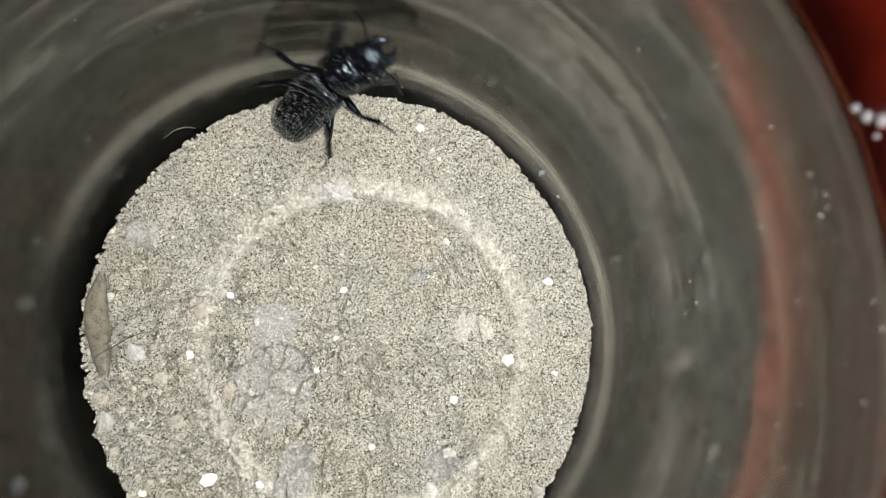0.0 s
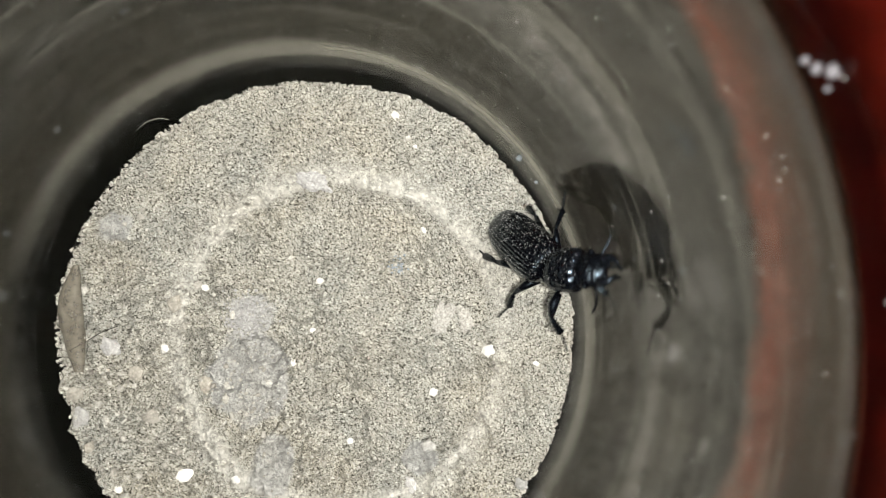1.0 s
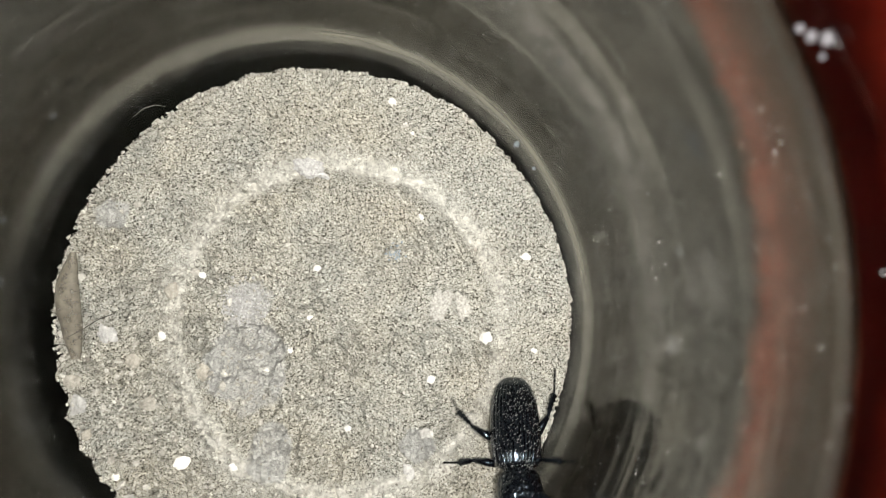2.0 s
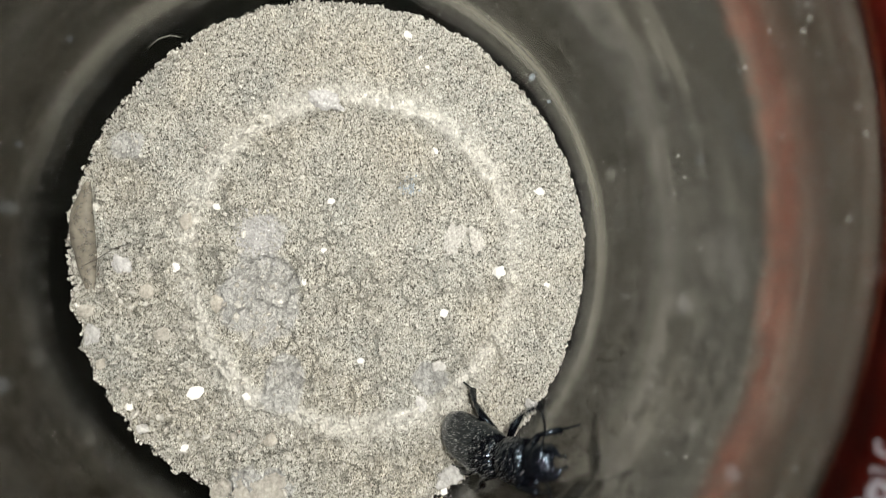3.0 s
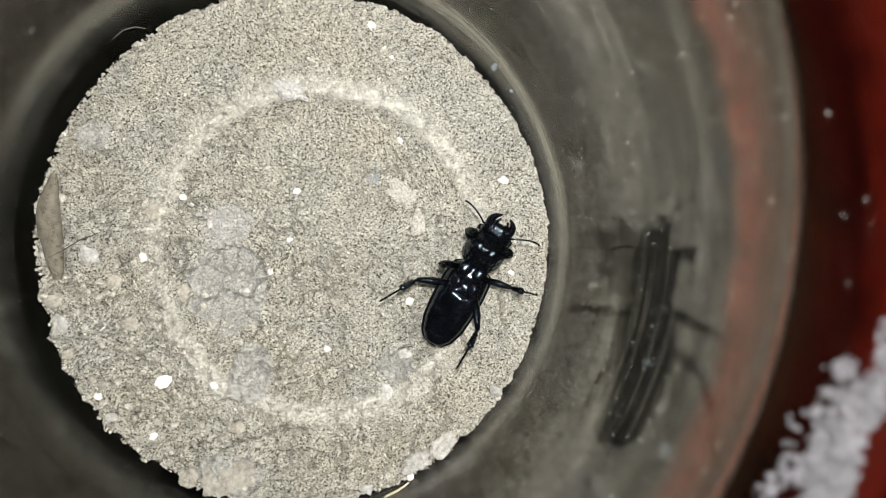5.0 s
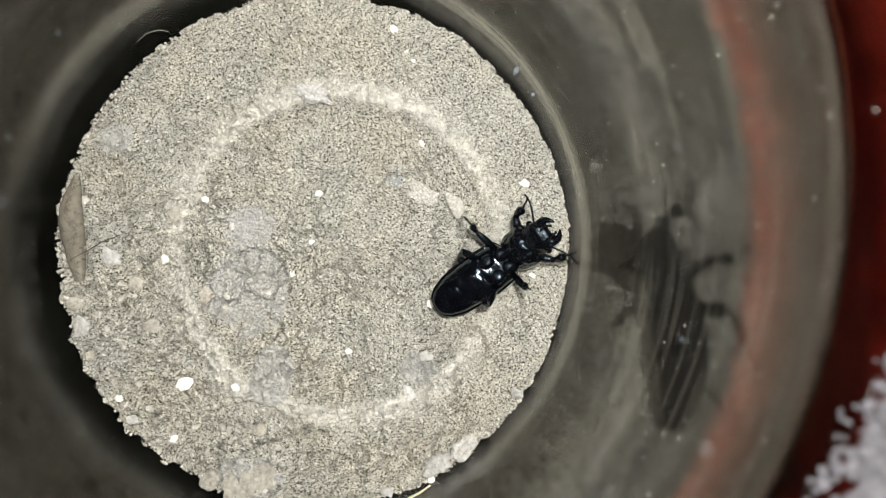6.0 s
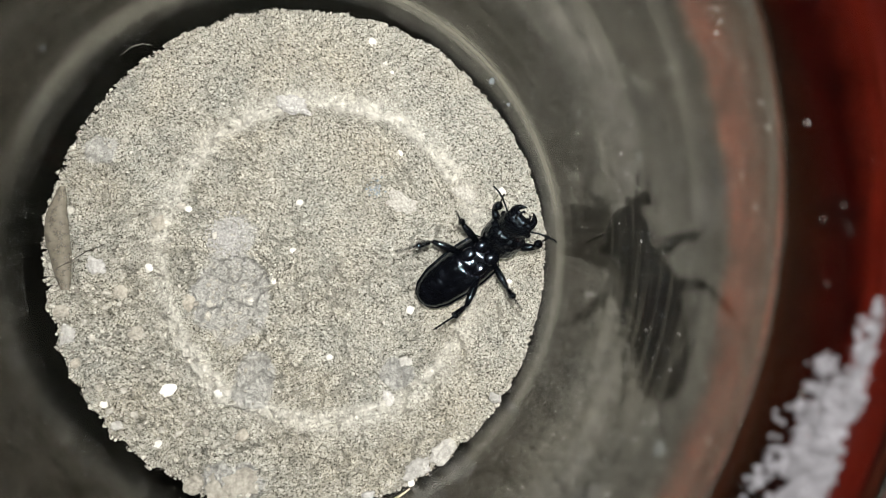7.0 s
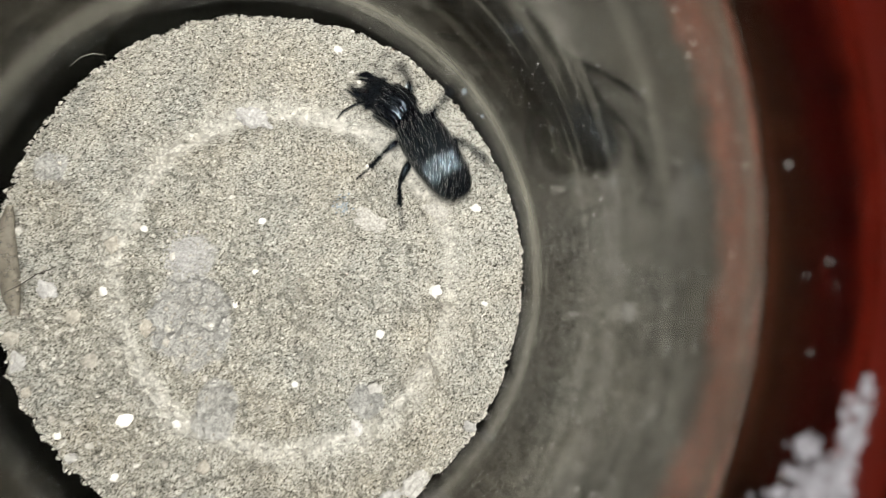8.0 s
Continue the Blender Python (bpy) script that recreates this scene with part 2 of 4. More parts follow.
SOIL, CRUMB, GLASS, CLEAN_GLASS = soil_material(), crumb_material(), glass_material(), clean_glass()
PALE = speckled("pale_stone", (0.74, 0.715, 0.65), (0.9, 0.88, 0.82), 900)
CHALK = speckled("chalky_soil", (0.34, 0.33, 0.315), (0.6, 0.59, 0.565), 1800)
GREY_CLOD = speckled("grey_clod", (0.32, 0.31, 0.29), (0.52, 0.51, 0.475), 1100)
BLUE_CLOD = speckled("bluish_clod", (0.26, 0.30, 0.33), (0.44, 0.49, 0.52), 1300)
SILT_CRUST = speckled("silt_crust", (0.32, 0.315, 0.30), (0.56, 0.55, 0.53), 1100, 0.9, 0.8)
PALE_BLUE = wall_mark_material("bluish_mark", (0.48, 0.54, 0.57), 0.6)
TAN_CLOD = speckled("tan_clod", (0.26, 0.24, 0.2), (0.48, 0.45, 0.385), 1100)
CRUST = speckled("soil_crust", (0.28, 0.265, 0.235), (0.66, 0.64, 0.58), 2600, 0.9, 0.9)
STRAW = speckled("dry_straw", (0.5, 0.45, 0.3), (0.72, 0.68, 0.52), 500, 0.6)
FLAKE = speckled("dry_leaf_flake", (0.15, 0.132, 0.10), (0.27, 0.245, 0.195), 700, 0.5, 0.4)
FLAKE.node_tree.nodes["Principled BSDF"].inputs["Alpha"].default_value = 0.62
DARK_FIBRE = plastic("dark_fibre", (0.06, 0.05, 0.04), 0.6)
PALE_FIBRE = plastic("pale_fibre", (0.4, 0.38, 0.32), 0.6)
RED = plastic("red_plastic", (0.22, 0.017, 0.008), 0.5, 0.25, 18)
FLOOR_TONES = floor_tone_material()
WALL_PAINT = plastic("wall_paint", (0.62, 0.6, 0.55), 0.8, 0.05, 6)
SPECK = speckled("dust_speck", (0.36, 0.35, 0.33), (0.6, 0.59, 0.56), 2000, 0.6)
THIN_BLUE = wall_mark_material("faint_mark", (0.42, 0.47, 0.49), 0.08)
WHITE_FOAM = speckled("white_foam", (0.13, 0.125, 0.135), (0.31, 0.30, 0.325), 900, 0.85)
WHITE_FOAM.node_tree.nodes["Principled BSDF"].inputs["Transmission Weight"].default_value = 0.5
ELYTRA = shell_material("striped_shell", 0.12, 2100, 0.22, (0.35, 1, 1), 2700)
SHELL = shell_material("black_shell", 0.15, 800, 0.9)
WRINKLED = shell_material("wrinkled_shell", 0.14, 900, 0.9, (1, 0.4, 1), 1500)
BELLY = shell_material("glossy_belly", 0.085, 420, 0.5)
SHELL_DUST = speckled("shell_dust", (0.3, 0.3, 0.29), (0.55, 0.55, 0.53), 3000, 0.8)
LEG_SHELL = shell_material("limb_shell", 0.13, 1500, 0.4)


# ---- mesh helpers (plan in millimetres) ----
def mesh_of(name, verts, faces, mat, smooth=True):
    me = bpy.data.meshes.new(name)
    me.from_pydata([tuple(float(c) * M for c in v) for v in verts], [], [tuple(int(i) for i in f) for f in faces])
    me.materials.append(mat)
    if smooth:
        me.polygons.foreach_set("use_smooth", [True] * len(me.polygons))
    me.update()
    return me


def part(name, me, parent, label="", at=(0, 0, 0)):
    ob = new(name, me)
    ob.parent = parent
    ob.location = [c * M for c in at]
    if label:
        tagged(ob, label)
    return ob


def revolve(profile, n=128, centre=(0, 0), closed=False):
    """Points (r, z) turned round the upright axis at centre."""
    verts, faces = [], []
    k = len(profile)
    for j in range(n):
        a = 2 * math.pi * j / n
        for r, z in profile:
            verts.append((centre[0] + r * math.cos(a), centre[1] + r * math.sin(a), z))
    for j in range(n):
        for i in range(k if closed else k - 1):
            a, b = j * k + i, j * k + (i + 1) % k
            c, d = ((j + 1) % n) * k + (i + 1) % k, ((j + 1) % n) * k + i
            faces.append((a, b, c, d))
    return verts, faces


def loft(rings):
    """Skin over rings of equal length, with closed ends."""
    k = len(rings[0])
    verts = [v for ring in rings for v in ring]
    faces = []
    for i in range(len(rings) - 1):
        for j in range(k):
            faces.append((i * k + j, i * k + (j + 1) % k, (i + 1) * k + (j + 1) % k, (i + 1) * k + j))
    for i in (0, len(rings) - 1):
        mid = len(verts)
        verts.append(tuple(np.mean(rings[i], axis=0)))
        for j in range(k):
            f = (mid, i * k + (j + 1) % k, i * k + j)
            faces.append(f if i == 0 else f[::-1])
    return verts, faces


def tube(points, radii, n=8):
    """A round limb through points, with a radius at each."""
    pts = [Vector(p) for p in points]
    rings = []
    for i, p in enumerate(pts):
        d = (pts[min(i + 1, len(pts) - 1)] - pts[max(i - 1, 0)]).normalized()
        u = d.cross(Vector((0, 0, 1)) if abs(d.z) < 0.9 else Vector((1, 0, 0))).normalized()
        w = d.cross(u)
        rings.append([tuple(p + radii[i] * (math.cos(2 * math.pi * j / n) * u + math.sin(2 * math.pi * j / n) * w)) for j in range(n)])
    return loft(rings)


def joined(*pieces):
    verts, faces = [], []
    for v, f in pieces:
        k = len(verts)
        verts += list(v)
        faces += [tuple(i + k for i in q) for q in f]
    return verts, faces


def moved(piece, at, turn=(0, 0, 0), size=(1, 1, 1)):
    m = pose(*at, *turn) @ Matrix.Diagonal((*size, 1))
    return [tuple(m @ Vector(v)) for v in piece[0]], piece[1]


def lump(seed, size, rough=0.22, detail=2):
    """An uneven stone or bead about its own centre."""
    bm = bmesh.new()
    bmesh.ops.create_icosphere(bm, subdivisions=detail, radius=1.0)
    bm.verts.index_update()
    verts = []
    for v in bm.verts:
        k = 1 + rough * noise.noise(v.co * 1.3 + Vector((seed * 3.7, seed, 0))) * 2 + rough * 0.6 * noise.noise(v.co * 3.1 + Vector((0, seed * 2.1, seed)))
        verts.append((v.co.x * k * size[0], v.co.y * k * size[1], v.co.z * k * size[2]))
    faces = [tuple(v.index for v in f.verts) for f in bm.faces]
    bm.free()
    return verts, faces


def clod(seed, size):
    """A flat crumbly lump: a rounded block with a broken, grainy skin."""
    ball = lump(seed, (1, 1, 1), 0.2, 4 if max(size) > 1.4 else 3)
    verts = []
    for v in ball[0]:
        q = Vector([math.copysign(abs(c) ** 0.85, c) * s for c, s in zip(v, size)])
        k = 1 + 0.34 * noise.noise(q * 0.8 + Vector((seed, 0, 0))) + 0.2 * noise.noise(q * 2.6 + Vector((0, seed, 0))) + 0.09 * noise.noise(q * 5.5 + Vector((0, 0, seed)))
        verts.append(tuple(q * k * 0.95))
    return verts, ball[1]


# ---- the setting ----
def box_sheet(name, x0, y0, z0, x1, y1, z1, mat, label, category):
    v = [(x, y, z) for z in (z0, z1) for y in (y0, y1) for x in (x0, x1)]
    f = [(0, 2, 3, 1), (4, 5, 7, 6), (0, 1, 5, 4), (2, 6, 7, 3), (0, 4, 6, 2), (1, 3, 7, 5)]
    return tagged(new(name, mesh_of(name, v, f, mat, False)), label, category, kind="structure")


box_sheet("floor", -1500, -1500, -20, 1500, 1500, -1, RED, "glossy red floor under the jar and its board", "floor")
box_sheet("wall_north", -1500, 1500, -20, 1500, 1600, 2500, WALL_PAINT, "plain pale painted room wall", "wall")
box_sheet("wall_south", -1500, -1600, -20, 1500, -1500, 2500, WALL_PAINT, "plain pale painted room wall", "wall")
box_sheet("wall_east", 1500, -1600, -20, 1600, 1600, 2500, WALL_PAINT, "plain pale painted room wall", "wall")
box_sheet("wall_west", -1600, -1600, -20, -1500, 1600, 2500, WALL_PAINT, "plain pale painted room wall", "wall")
box_sheet("ceiling", -1600, -1600, 2500, 1600, 1600, 2600, WALL_PAINT, "plain pale ceiling", "ceiling")


# disc added under the jar to carry the floor's painted light and shade
def floor_tone_disc():
    cx, cy = -30, 8
    v, f = revolve([(0, -0.9), (174, -0.9), (176, -0.5), (176, 0.0), (175, 0.3), (0, 0.3)], 160)
    ob = new("floor_tone_disc", mesh_of("floor_tone_disc", v, f, FLOOR_TONES, False))
    ob.location = (cx * M, cy * M, 0)
    return tagged(ob, "round dark board with worn red ring and maroon margin", "board")


floor_tone_disc()


# ---- the glass jar ----
JAR = (-1.75, 0.6)     # its axis at the soil's surface
LEAN = (-0.001, 0.095)  # the jar is a little crooked: its axis leans by this much for each mm of height


MOUTH = 70              # height at which the mouth begins to flare


def wall_radius(h):
    """Inner radius of the jar at h over the soil's surface: a sloping heel that turns into a steep wall, and a flared mouth."""
    if h < 0:
        return 49.3 + 0.31 * h
    return 49.3 + 0.095 * h + 2.92 * (1 - math.exp(-h / 13.6)) + 0.45 * max(0.0, h - MOUTH)


def wall_point(a, h, inset=0.0):
    """The place on the inner wall at a degrees round it and h over the soil's surface."""
    r = wall_radius(h) - inset
    return (JAR[0] + LEAN[0] * h + r * math.cos(radians(a)), JAR[1] + LEAN[1] * h + r * math.sin(radians(a)), ZS + h)


TOP = 79               # height of the rim over the soil's surface


def jar():
    inner = [(0.0, 5.0), (34.0, 5.0), (38.4, 5.6), (41.0, 7.5), (42.6, 10.0)]
    inner += [(wall_radius(h), ZS + h) for h in (-18, -15, -12, -9, -6, -4, -2)]
    inner += [(wall_radius(h * 1.0), ZS + h) for h in (*range(0, 71), 70.5, *range(71, TOP))]
    rt = wall_radius(TOP)
    rim = [(rt + 0.4, ZS + TOP + 0.7), (rt + 1.4, ZS + TOP + 1.3), (rt + 2.5, ZS + TOP + 0.8), (rt + 2.9, ZS + TOP - 0.5)]
    outer = [(wall_radius(h) + 1.5 + 0.45 * min(1.1, max(0.0, h + 1.1 - MOUTH)), ZS + h) for h in (77, 75, 73, 71, 70, 69.4, 68.9, 68, 67, *range(65, -26, -2))]
    outer += [(44.2, 3.0), (42.6, 1.2), (40.5, 0.75), (0.0, 0.75)]
    v, f = revolve(inner + rim + outer, 192)
    v = [(x + JAR[0] + LEAN[0] * (z - ZS), y + JAR[1] + LEAN[1] * (z - ZS), z) for x, y, z in v]
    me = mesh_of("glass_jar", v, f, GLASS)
    me.materials.append(CLEAN_GLASS)     # the outside is clean
    for q in me.polygons:
        x, y, z = (c / M for c in q.center)
        h = z - ZS
        if MOUTH - 1.1 < h < MOUTH - 0.6 or MOUTH < h < MOUTH + 0.6:                  # a crisp line where the mouth begins to flare
            q.use_smooth = False
        if math.hypot(x - JAR[0] - LEAN[0] * h, y - JAR[1] - LEAN[1] * h) > wall_radius(h) + 0.7:
            q.material_index = 1
    ob = tagged(new("glass_jar", me), "wide clear glass jar, dusty and smeared inside", "jar")
    bm = bmesh.new()
    bm.from_mesh(me)
    pieces = {"rim": lambda z: z > ZS + TOP - 1.2, "base": lambda z: z < 10.0}
    for name, inside in pieces.items():      # the rounded rim and the flat base are parts of their own
        half = bm.copy()
        bmesh.ops.delete(half, geom=[q for q in half.faces if not inside(q.calc_center_median().z / M)], context="FACES")
        piece = bpy.data.meshes.new(name)
        half.to_mesh(piece)
        half.free()
        for mat in me.materials:
            piece.materials.append(mat)
        part(name, piece, ob).visible_shadow = False
    bmesh.ops.delete(bm, geom=[q for q in bm.faces if any(inside(q.calc_center_median().z / M) for inside in pieces.values())], context="FACES")
    bm.to_mesh(me)
    bm.free()
    ob.visible_shadow = False
    return ob


jar()


# ---- the soil ----
RIDGE = (4.5, -0.3, 29.6)
CRACKS = [((-11.5, -19.5), (-11.2, -23), (-11.9, -27)), ((-1.2, -17.2), (-2.6, -19.5), (-3.4, -23), (-3.2, -27)),
          ((-14.5, -0.6), (-11.3, 0.6), (-8.4, -0.4), (-6.2, -2.4), (-5.7, -4.2)), ((-36, -2), (-34.5, 2), (-33.8, 5)),
          ((-14, -38), (-10, -35.5), (-5, -34.8)), ((38.4, -8), (38.2, -12), (39.6, -16)), ((-22, -17), (-19, -22), (-18, -26)),
          ((-17.5, -36.5), (-18.5, -40), (-16.5, -44)), ((-33, 2), (-30.5, -4), (-30.5, -9)), ((24.2, 6.6), (21.6, 3.4), (22.6, 1.6)), ((26.9, 6), (26.6, 3.4), (28.2, 1.0)),
          ((-27, -9), (-24, -12), (-24.5, -16), (-21, -19)), ((-38, -8), (-34, -11), (-33, -16)), ((-30, -20), (-26, -21), (-23, -28)), ((-6, -30), (-3, -33), (3, -34)),
          ((-32, -24), (-29, -28), (-30, -33)), ((-18, 14), (-20, 11), (-18.5, 7)), ((-22, 2), (-20, -2), (-21.5, -5)), ((8, -36), (10, -39), (9, -43)), ((-9, -12), (-6, -14), (-8, -17)), ((30, -14), (32, -18), (30.5, -22))]
SILT = [(-12.6, -7.0, 8.0, 9.5), (-11.8, 4.6, 4.6, 4.0), (-8.0, -23.0, 4.2, 6.0), (-36.9, 20.8, 3.6, 3.0), (19, -22, 3.5, 3), (-12.5, -42.5, 7, 4.5)]


def near_line(x, y, line):
    best = 1e9
    for (ax, ay), (bx, by) in zip(line, line[1:]):
        k = max(0, min(1, ((x - ax) * (bx - ax) + (y - ay) * (by - ay)) / ((bx - ax) ** 2 + (by - ay) ** 2)))
        best = min(best, math.hypot(x - ax - k * (bx - ax), y - ay - k * (by - ay)))
    return best


def ridge_at(x, y):
    a = math.atan2(y - RIDGE[1], x - RIDGE[0])
    d = math.hypot(x - RIDGE[0], y - RIDGE[1]) - RIDGE[2] - 1.4 * noise.noise(Vector((math.cos(a) * 2, math.sin(a) * 2, 4)))
    strong = 0.42 + 0.5 * max(0.0, math.cos(a - 1.05)) ** 2 + 0.3 * max(0.0, math.cos(a - 2.35)) ** 4 + 0.34 * max(0.0, math.cos(a + 1.6)) ** 2 + 0.42 * max(0.0, math.cos(a + 2.3)) ** 4
    strong += 0.3 * noise.noise(Vector((math.cos(a) * 2.5, math.sin(a) * 2.5, 9)))
    return d, strong


def soil_height(x, y, fine=True):
    d, strong = ridge_at(x, y)
    h = 2.6 * strong * (math.exp(-(d / 1.7) ** 2) if d < 0 else 0.55 * math.exp(-d / 1.6) + 0.45 * math.exp(-(d / 4.5) ** 2)) - (0.9 if d < 0 else 0.9 * math.exp(-(d / 3) ** 2))
    h += 0.9 * noise.noise(Vector((x / 14, y / 14, 1))) + 0.5 * noise.noise(Vector((x / 4.5, y / 4.5, 2)))
    rough_left = 0.5 + 0.5 * max(0.0, min(1.0, (-x - y) / 40 + 0.35))
    h += rough_left * 0.7 * noise.noise(Vector((x / 2.4, y / 2.4, 3)))
    for cx, cy, rx, ry in SILT:
        k = ((x - cx) / rx) ** 2 + ((y - cy) / ry) ** 2
        if k < 1.6:
            h += 0.45 * max(0, 1 - (k / 1.3) ** 3)
    if fine:
        h += 0.38 * noise.noise(Vector((x * 1.3, y * 1.3, 5))) + 0.32 * noise.noise(Vector((x * 2.7, y * 2.7, 6)))
        mask = max(0.0, min(1.0, 3.0 * (noise.noise(Vector((x / 9, y / 9, 31))) + (-x - y) / 90 + 0.2)))
        if mask > 0:
            near, cells = noise.voronoi(Vector(((x + 0.9 * noise.noise(Vector((x / 1.5, y / 1.5, 32)))) / 4.6, (y + 0.9 * noise.noise(Vector((x / 1.5, y / 1.5, 33)))) / 4.6, 0.5)))
            h += mask * (0.55 * noise.cell(cells[0] * 7.3) - 0.25 - 1.3 * math.exp(-((near[1] - near[0]) / 0.06) ** 2))
        for line in CRACKS:
            if abs(x - line[1][0]) < 9 and abs(y - line[1][1]) < 9:
                d = near_line(x + 0.9 * noise.noise(Vector((x * 1.3, y * 1.3, 7))), y + 0.9 * noise.noise(Vector((x * 1.3, y * 1.3, 8))), line)
                h -= 2.4 * math.exp(-(d / 0.16) ** 2)
    return h


def soil_edge(a):
    c, s = math.cos(a), math.sin(a)
    ragged = 1 + 1.6 * max(0.0, -0.75 * c - 0.85 * s) ** 0.7
    free = JAR[0] * c + JAR[1] * s + wall_radius(0) - 0.35      # the glass is as near as that
    return min(free, 47.6 + 0.5 * noise.noise(Vector((c * 3, s * 3, 11)))) + ragged * (0.5 * noise.noise(Vector((c * 13, s * 13, 12))) + 0.4 * noise.noise(Vector((c * 42, s * 42, 13))))


def soil():
    na, nr = 820, 215
    verts, lit_fines, silts = [], [], []
    for j in range(na):
        a = 2 * math.pi * j / na
        edge = soil_edge(a)
        for i in range(1, nr + 1):
            r = edge * i / nr
            x, y = r * math.cos(a), r * math.sin(a)
            h = soil_height(x, y) - 0.5 * max(0.0, 1 - (edge - r) / 0.8)
            verts.append((x, y, ZS + h))
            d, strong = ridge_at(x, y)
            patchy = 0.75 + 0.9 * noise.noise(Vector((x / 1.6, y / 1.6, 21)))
            # paler on the crest: pale soil plus painted-in light along its top
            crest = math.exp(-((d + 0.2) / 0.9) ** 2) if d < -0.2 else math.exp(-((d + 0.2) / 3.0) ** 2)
            lit_fines.append(max(0, min(0.9, strong * patchy * crest)))
            s = 0.0
            for cx, cy, rx, ry in SILT:
                k = ((x - cx) / rx) ** 2 + ((y - cy) / ry) ** 2 + 0.5 * noise.noise(Vector((x / 2.5, y / 2.5, 22)))
                s = max(s, max(0, min(0.6, 2.0 * (1 - k))))
            silts.append(s)
        for k, (dz, dr) in enumerate(((-1.6, -0.9), (-5, -2.6), (-12, -5.2), (-20, -8.2), (-24.6, -11.5))):
            r = edge + dr + 0.5 * noise.noise(Vector((math.cos(a) * 16, math.sin(a) * 16, dz)))
            verts.append((r * math.cos(a), r * math.sin(a), ZS + dz))
            lit_fines.append(0.0)
            silts.append(0.0)
    k = nr + 5
    faces = []
    for j in range(na):
        b = ((j + 1) % na) * k
        faces += [(j * k + i, j * k + i + 1, b + i + 1, b + i) for i in range(k - 1)]
    mid = len(verts)
    verts.append((0, 0, ZS + soil_height(0, 0)))
    lit_fines.append(0.0), silts.append(0.0)
    faces += [(mid, j * k, ((j + 1) % na) * k) for j in range(na)]
    me = mesh_of("soil", verts, faces, SOIL)
    for name, values in (("lit_fines", lit_fines), ("silt", silts)):
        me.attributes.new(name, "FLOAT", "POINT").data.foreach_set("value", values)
    ob = tagged(new("soil", me), "pale dry sandy soil with a low round ridge in the jar", "soil")
    return ob


soil()


def crumbs(name, count, low, high, where, mat, label, category, seed, sink=0.3, fine=1, rough=0.25):
    """Countless grains strewn by where(rng) -> x, y, z, joined into one sheet of stuff."""
    rng = random.Random(seed)
    bm = bmesh.new()
    bmesh.ops.create_icosphere(bm, subdivisions=fine, radius=1.0)
    bm.verts.index_update()
    base_v = np.array([v.co[:] for v in bm.verts])
    base_f = np.array([[v.index for v in f.verts] for f in bm.faces])
    bm.free()
    verts, faces = [], []
    for i in range(count):
        x, y, z = where(rng)
        s = low + (high - low) * rng.random() ** 2.5
        m = np.array(Euler((rng.uniform(0, 6.3), rng.uniform(0, 6.3), rng.uniform(0, 6.3))).to_matrix())
        v = base_v * np.array([rng.uniform(0.7, 1.25), rng.uniform(0.7, 1.2), rng.uniform(0.55, 0.95)]) * s
        v = v * (1 + rough * np.array([rng.uniform(-1, 1) for _ in range(len(v))])[:, None])
        verts.append(v @ m.T + np.array((x, y, z + s * sink)))
        faces.append(base_f + i * len(base_v))
    ob = new(name, mesh_of(name, np.concatenate(verts), np.concatenate(faces), mat, fine > 1))
    return tagged(ob, label, category, kind="stuff")


def on_soil(rng):
    """Anywhere on the soil but for its silt patches, its cracks and most of the crest."""
    while True:
        x, y = rng.uniform(-47, 47), rng.uniform(-47, 47)
        if math.hypot(x, y) > 46.8:
            continue
        if any(((x - cx) / rx) ** 2 + ((y - cy) / ry) ** 2 < 0.9 for cx, cy, rx, ry in SILT) and rng.random() < 0.8:
            continue
        d, strong = ridge_at(x, y)
        if -1.5 < d < 2.5 and rng.random() < strong:
            continue
        if not any(abs(x - line[1][0]) < 8 and abs(y - line[1][1]) < 8 and near_line(x, y, line) < 0.3 for line in CRACKS):
            return x, y, ZS + soil_height(x, y)


def on_rough_side(rng):
    while True:
        x, y = rng.gauss(-24, 16), rng.gauss(-20, 17)
        if math.hypot(x, y) < 46.6:
            return x, y, ZS + soil_height(x, y)


def on_edge(rng):
    a = rng.uniform(0, 2 * math.pi)
    r = soil_edge(a) - abs(rng.gauss(0, 0.5)) + 0.1
    x, y = r * math.cos(a), r * math.sin(a)
    return x, y, ZS + soil_height(x, y, False) - rng.uniform(0, 0.9)


crumbs("soil_grains", 20000, 0.08, 0.32, on_soil, CRUMB, "fine pale grains and crumbs of dry soil", "soil grains", 1)
crumbs("soil_crumbs", 260, 0.3, 0.85, on_rough_side, CRUMB, "coarser crumbs of dry soil", "soil crumbs", 2)
crumbs("pale_crumbs", 760, 0.12, 0.45, lambda rng: (lambda x, y: (x, y, ZS + soil_height(x, y)))(rng.gauss(-13.2, 2.0), rng.gauss(4.2, 1.9)), CHALK, "whitish crumbs heaped on the grey silt patch", "soil crumbs", 23)
crumbs("bluish_crumbs", 110, 0.08, 0.3, lambda rng: (lambda x, y: (x, y, ZS + soil_height(x, y)))(rng.gauss(14.7, 0.8), rng.gauss(13.3, 0.9)), BLUE_CLOD, "faint patch of bluish crumbs on the soil", "soil crumbs", 29)
crumbs("dark_specks", 110, 0.1, 0.26, on_soil, DARK_FIBRE, "scattered dark specks on the soil", "specks", 17, 0.6)
crumbs("edge_crumbs", 5200, 0.09, 0.36, on_edge, CRUMB, "crumbling edge of the dry soil", "soil crumbs", 3)


def on_glass(rng):
    a = rng.uniform(0, 2 * math.pi)
    h = 68 * rng.random() ** 2.3 + 0.5
    return wall_point(math.degrees(a), h, 0.05)


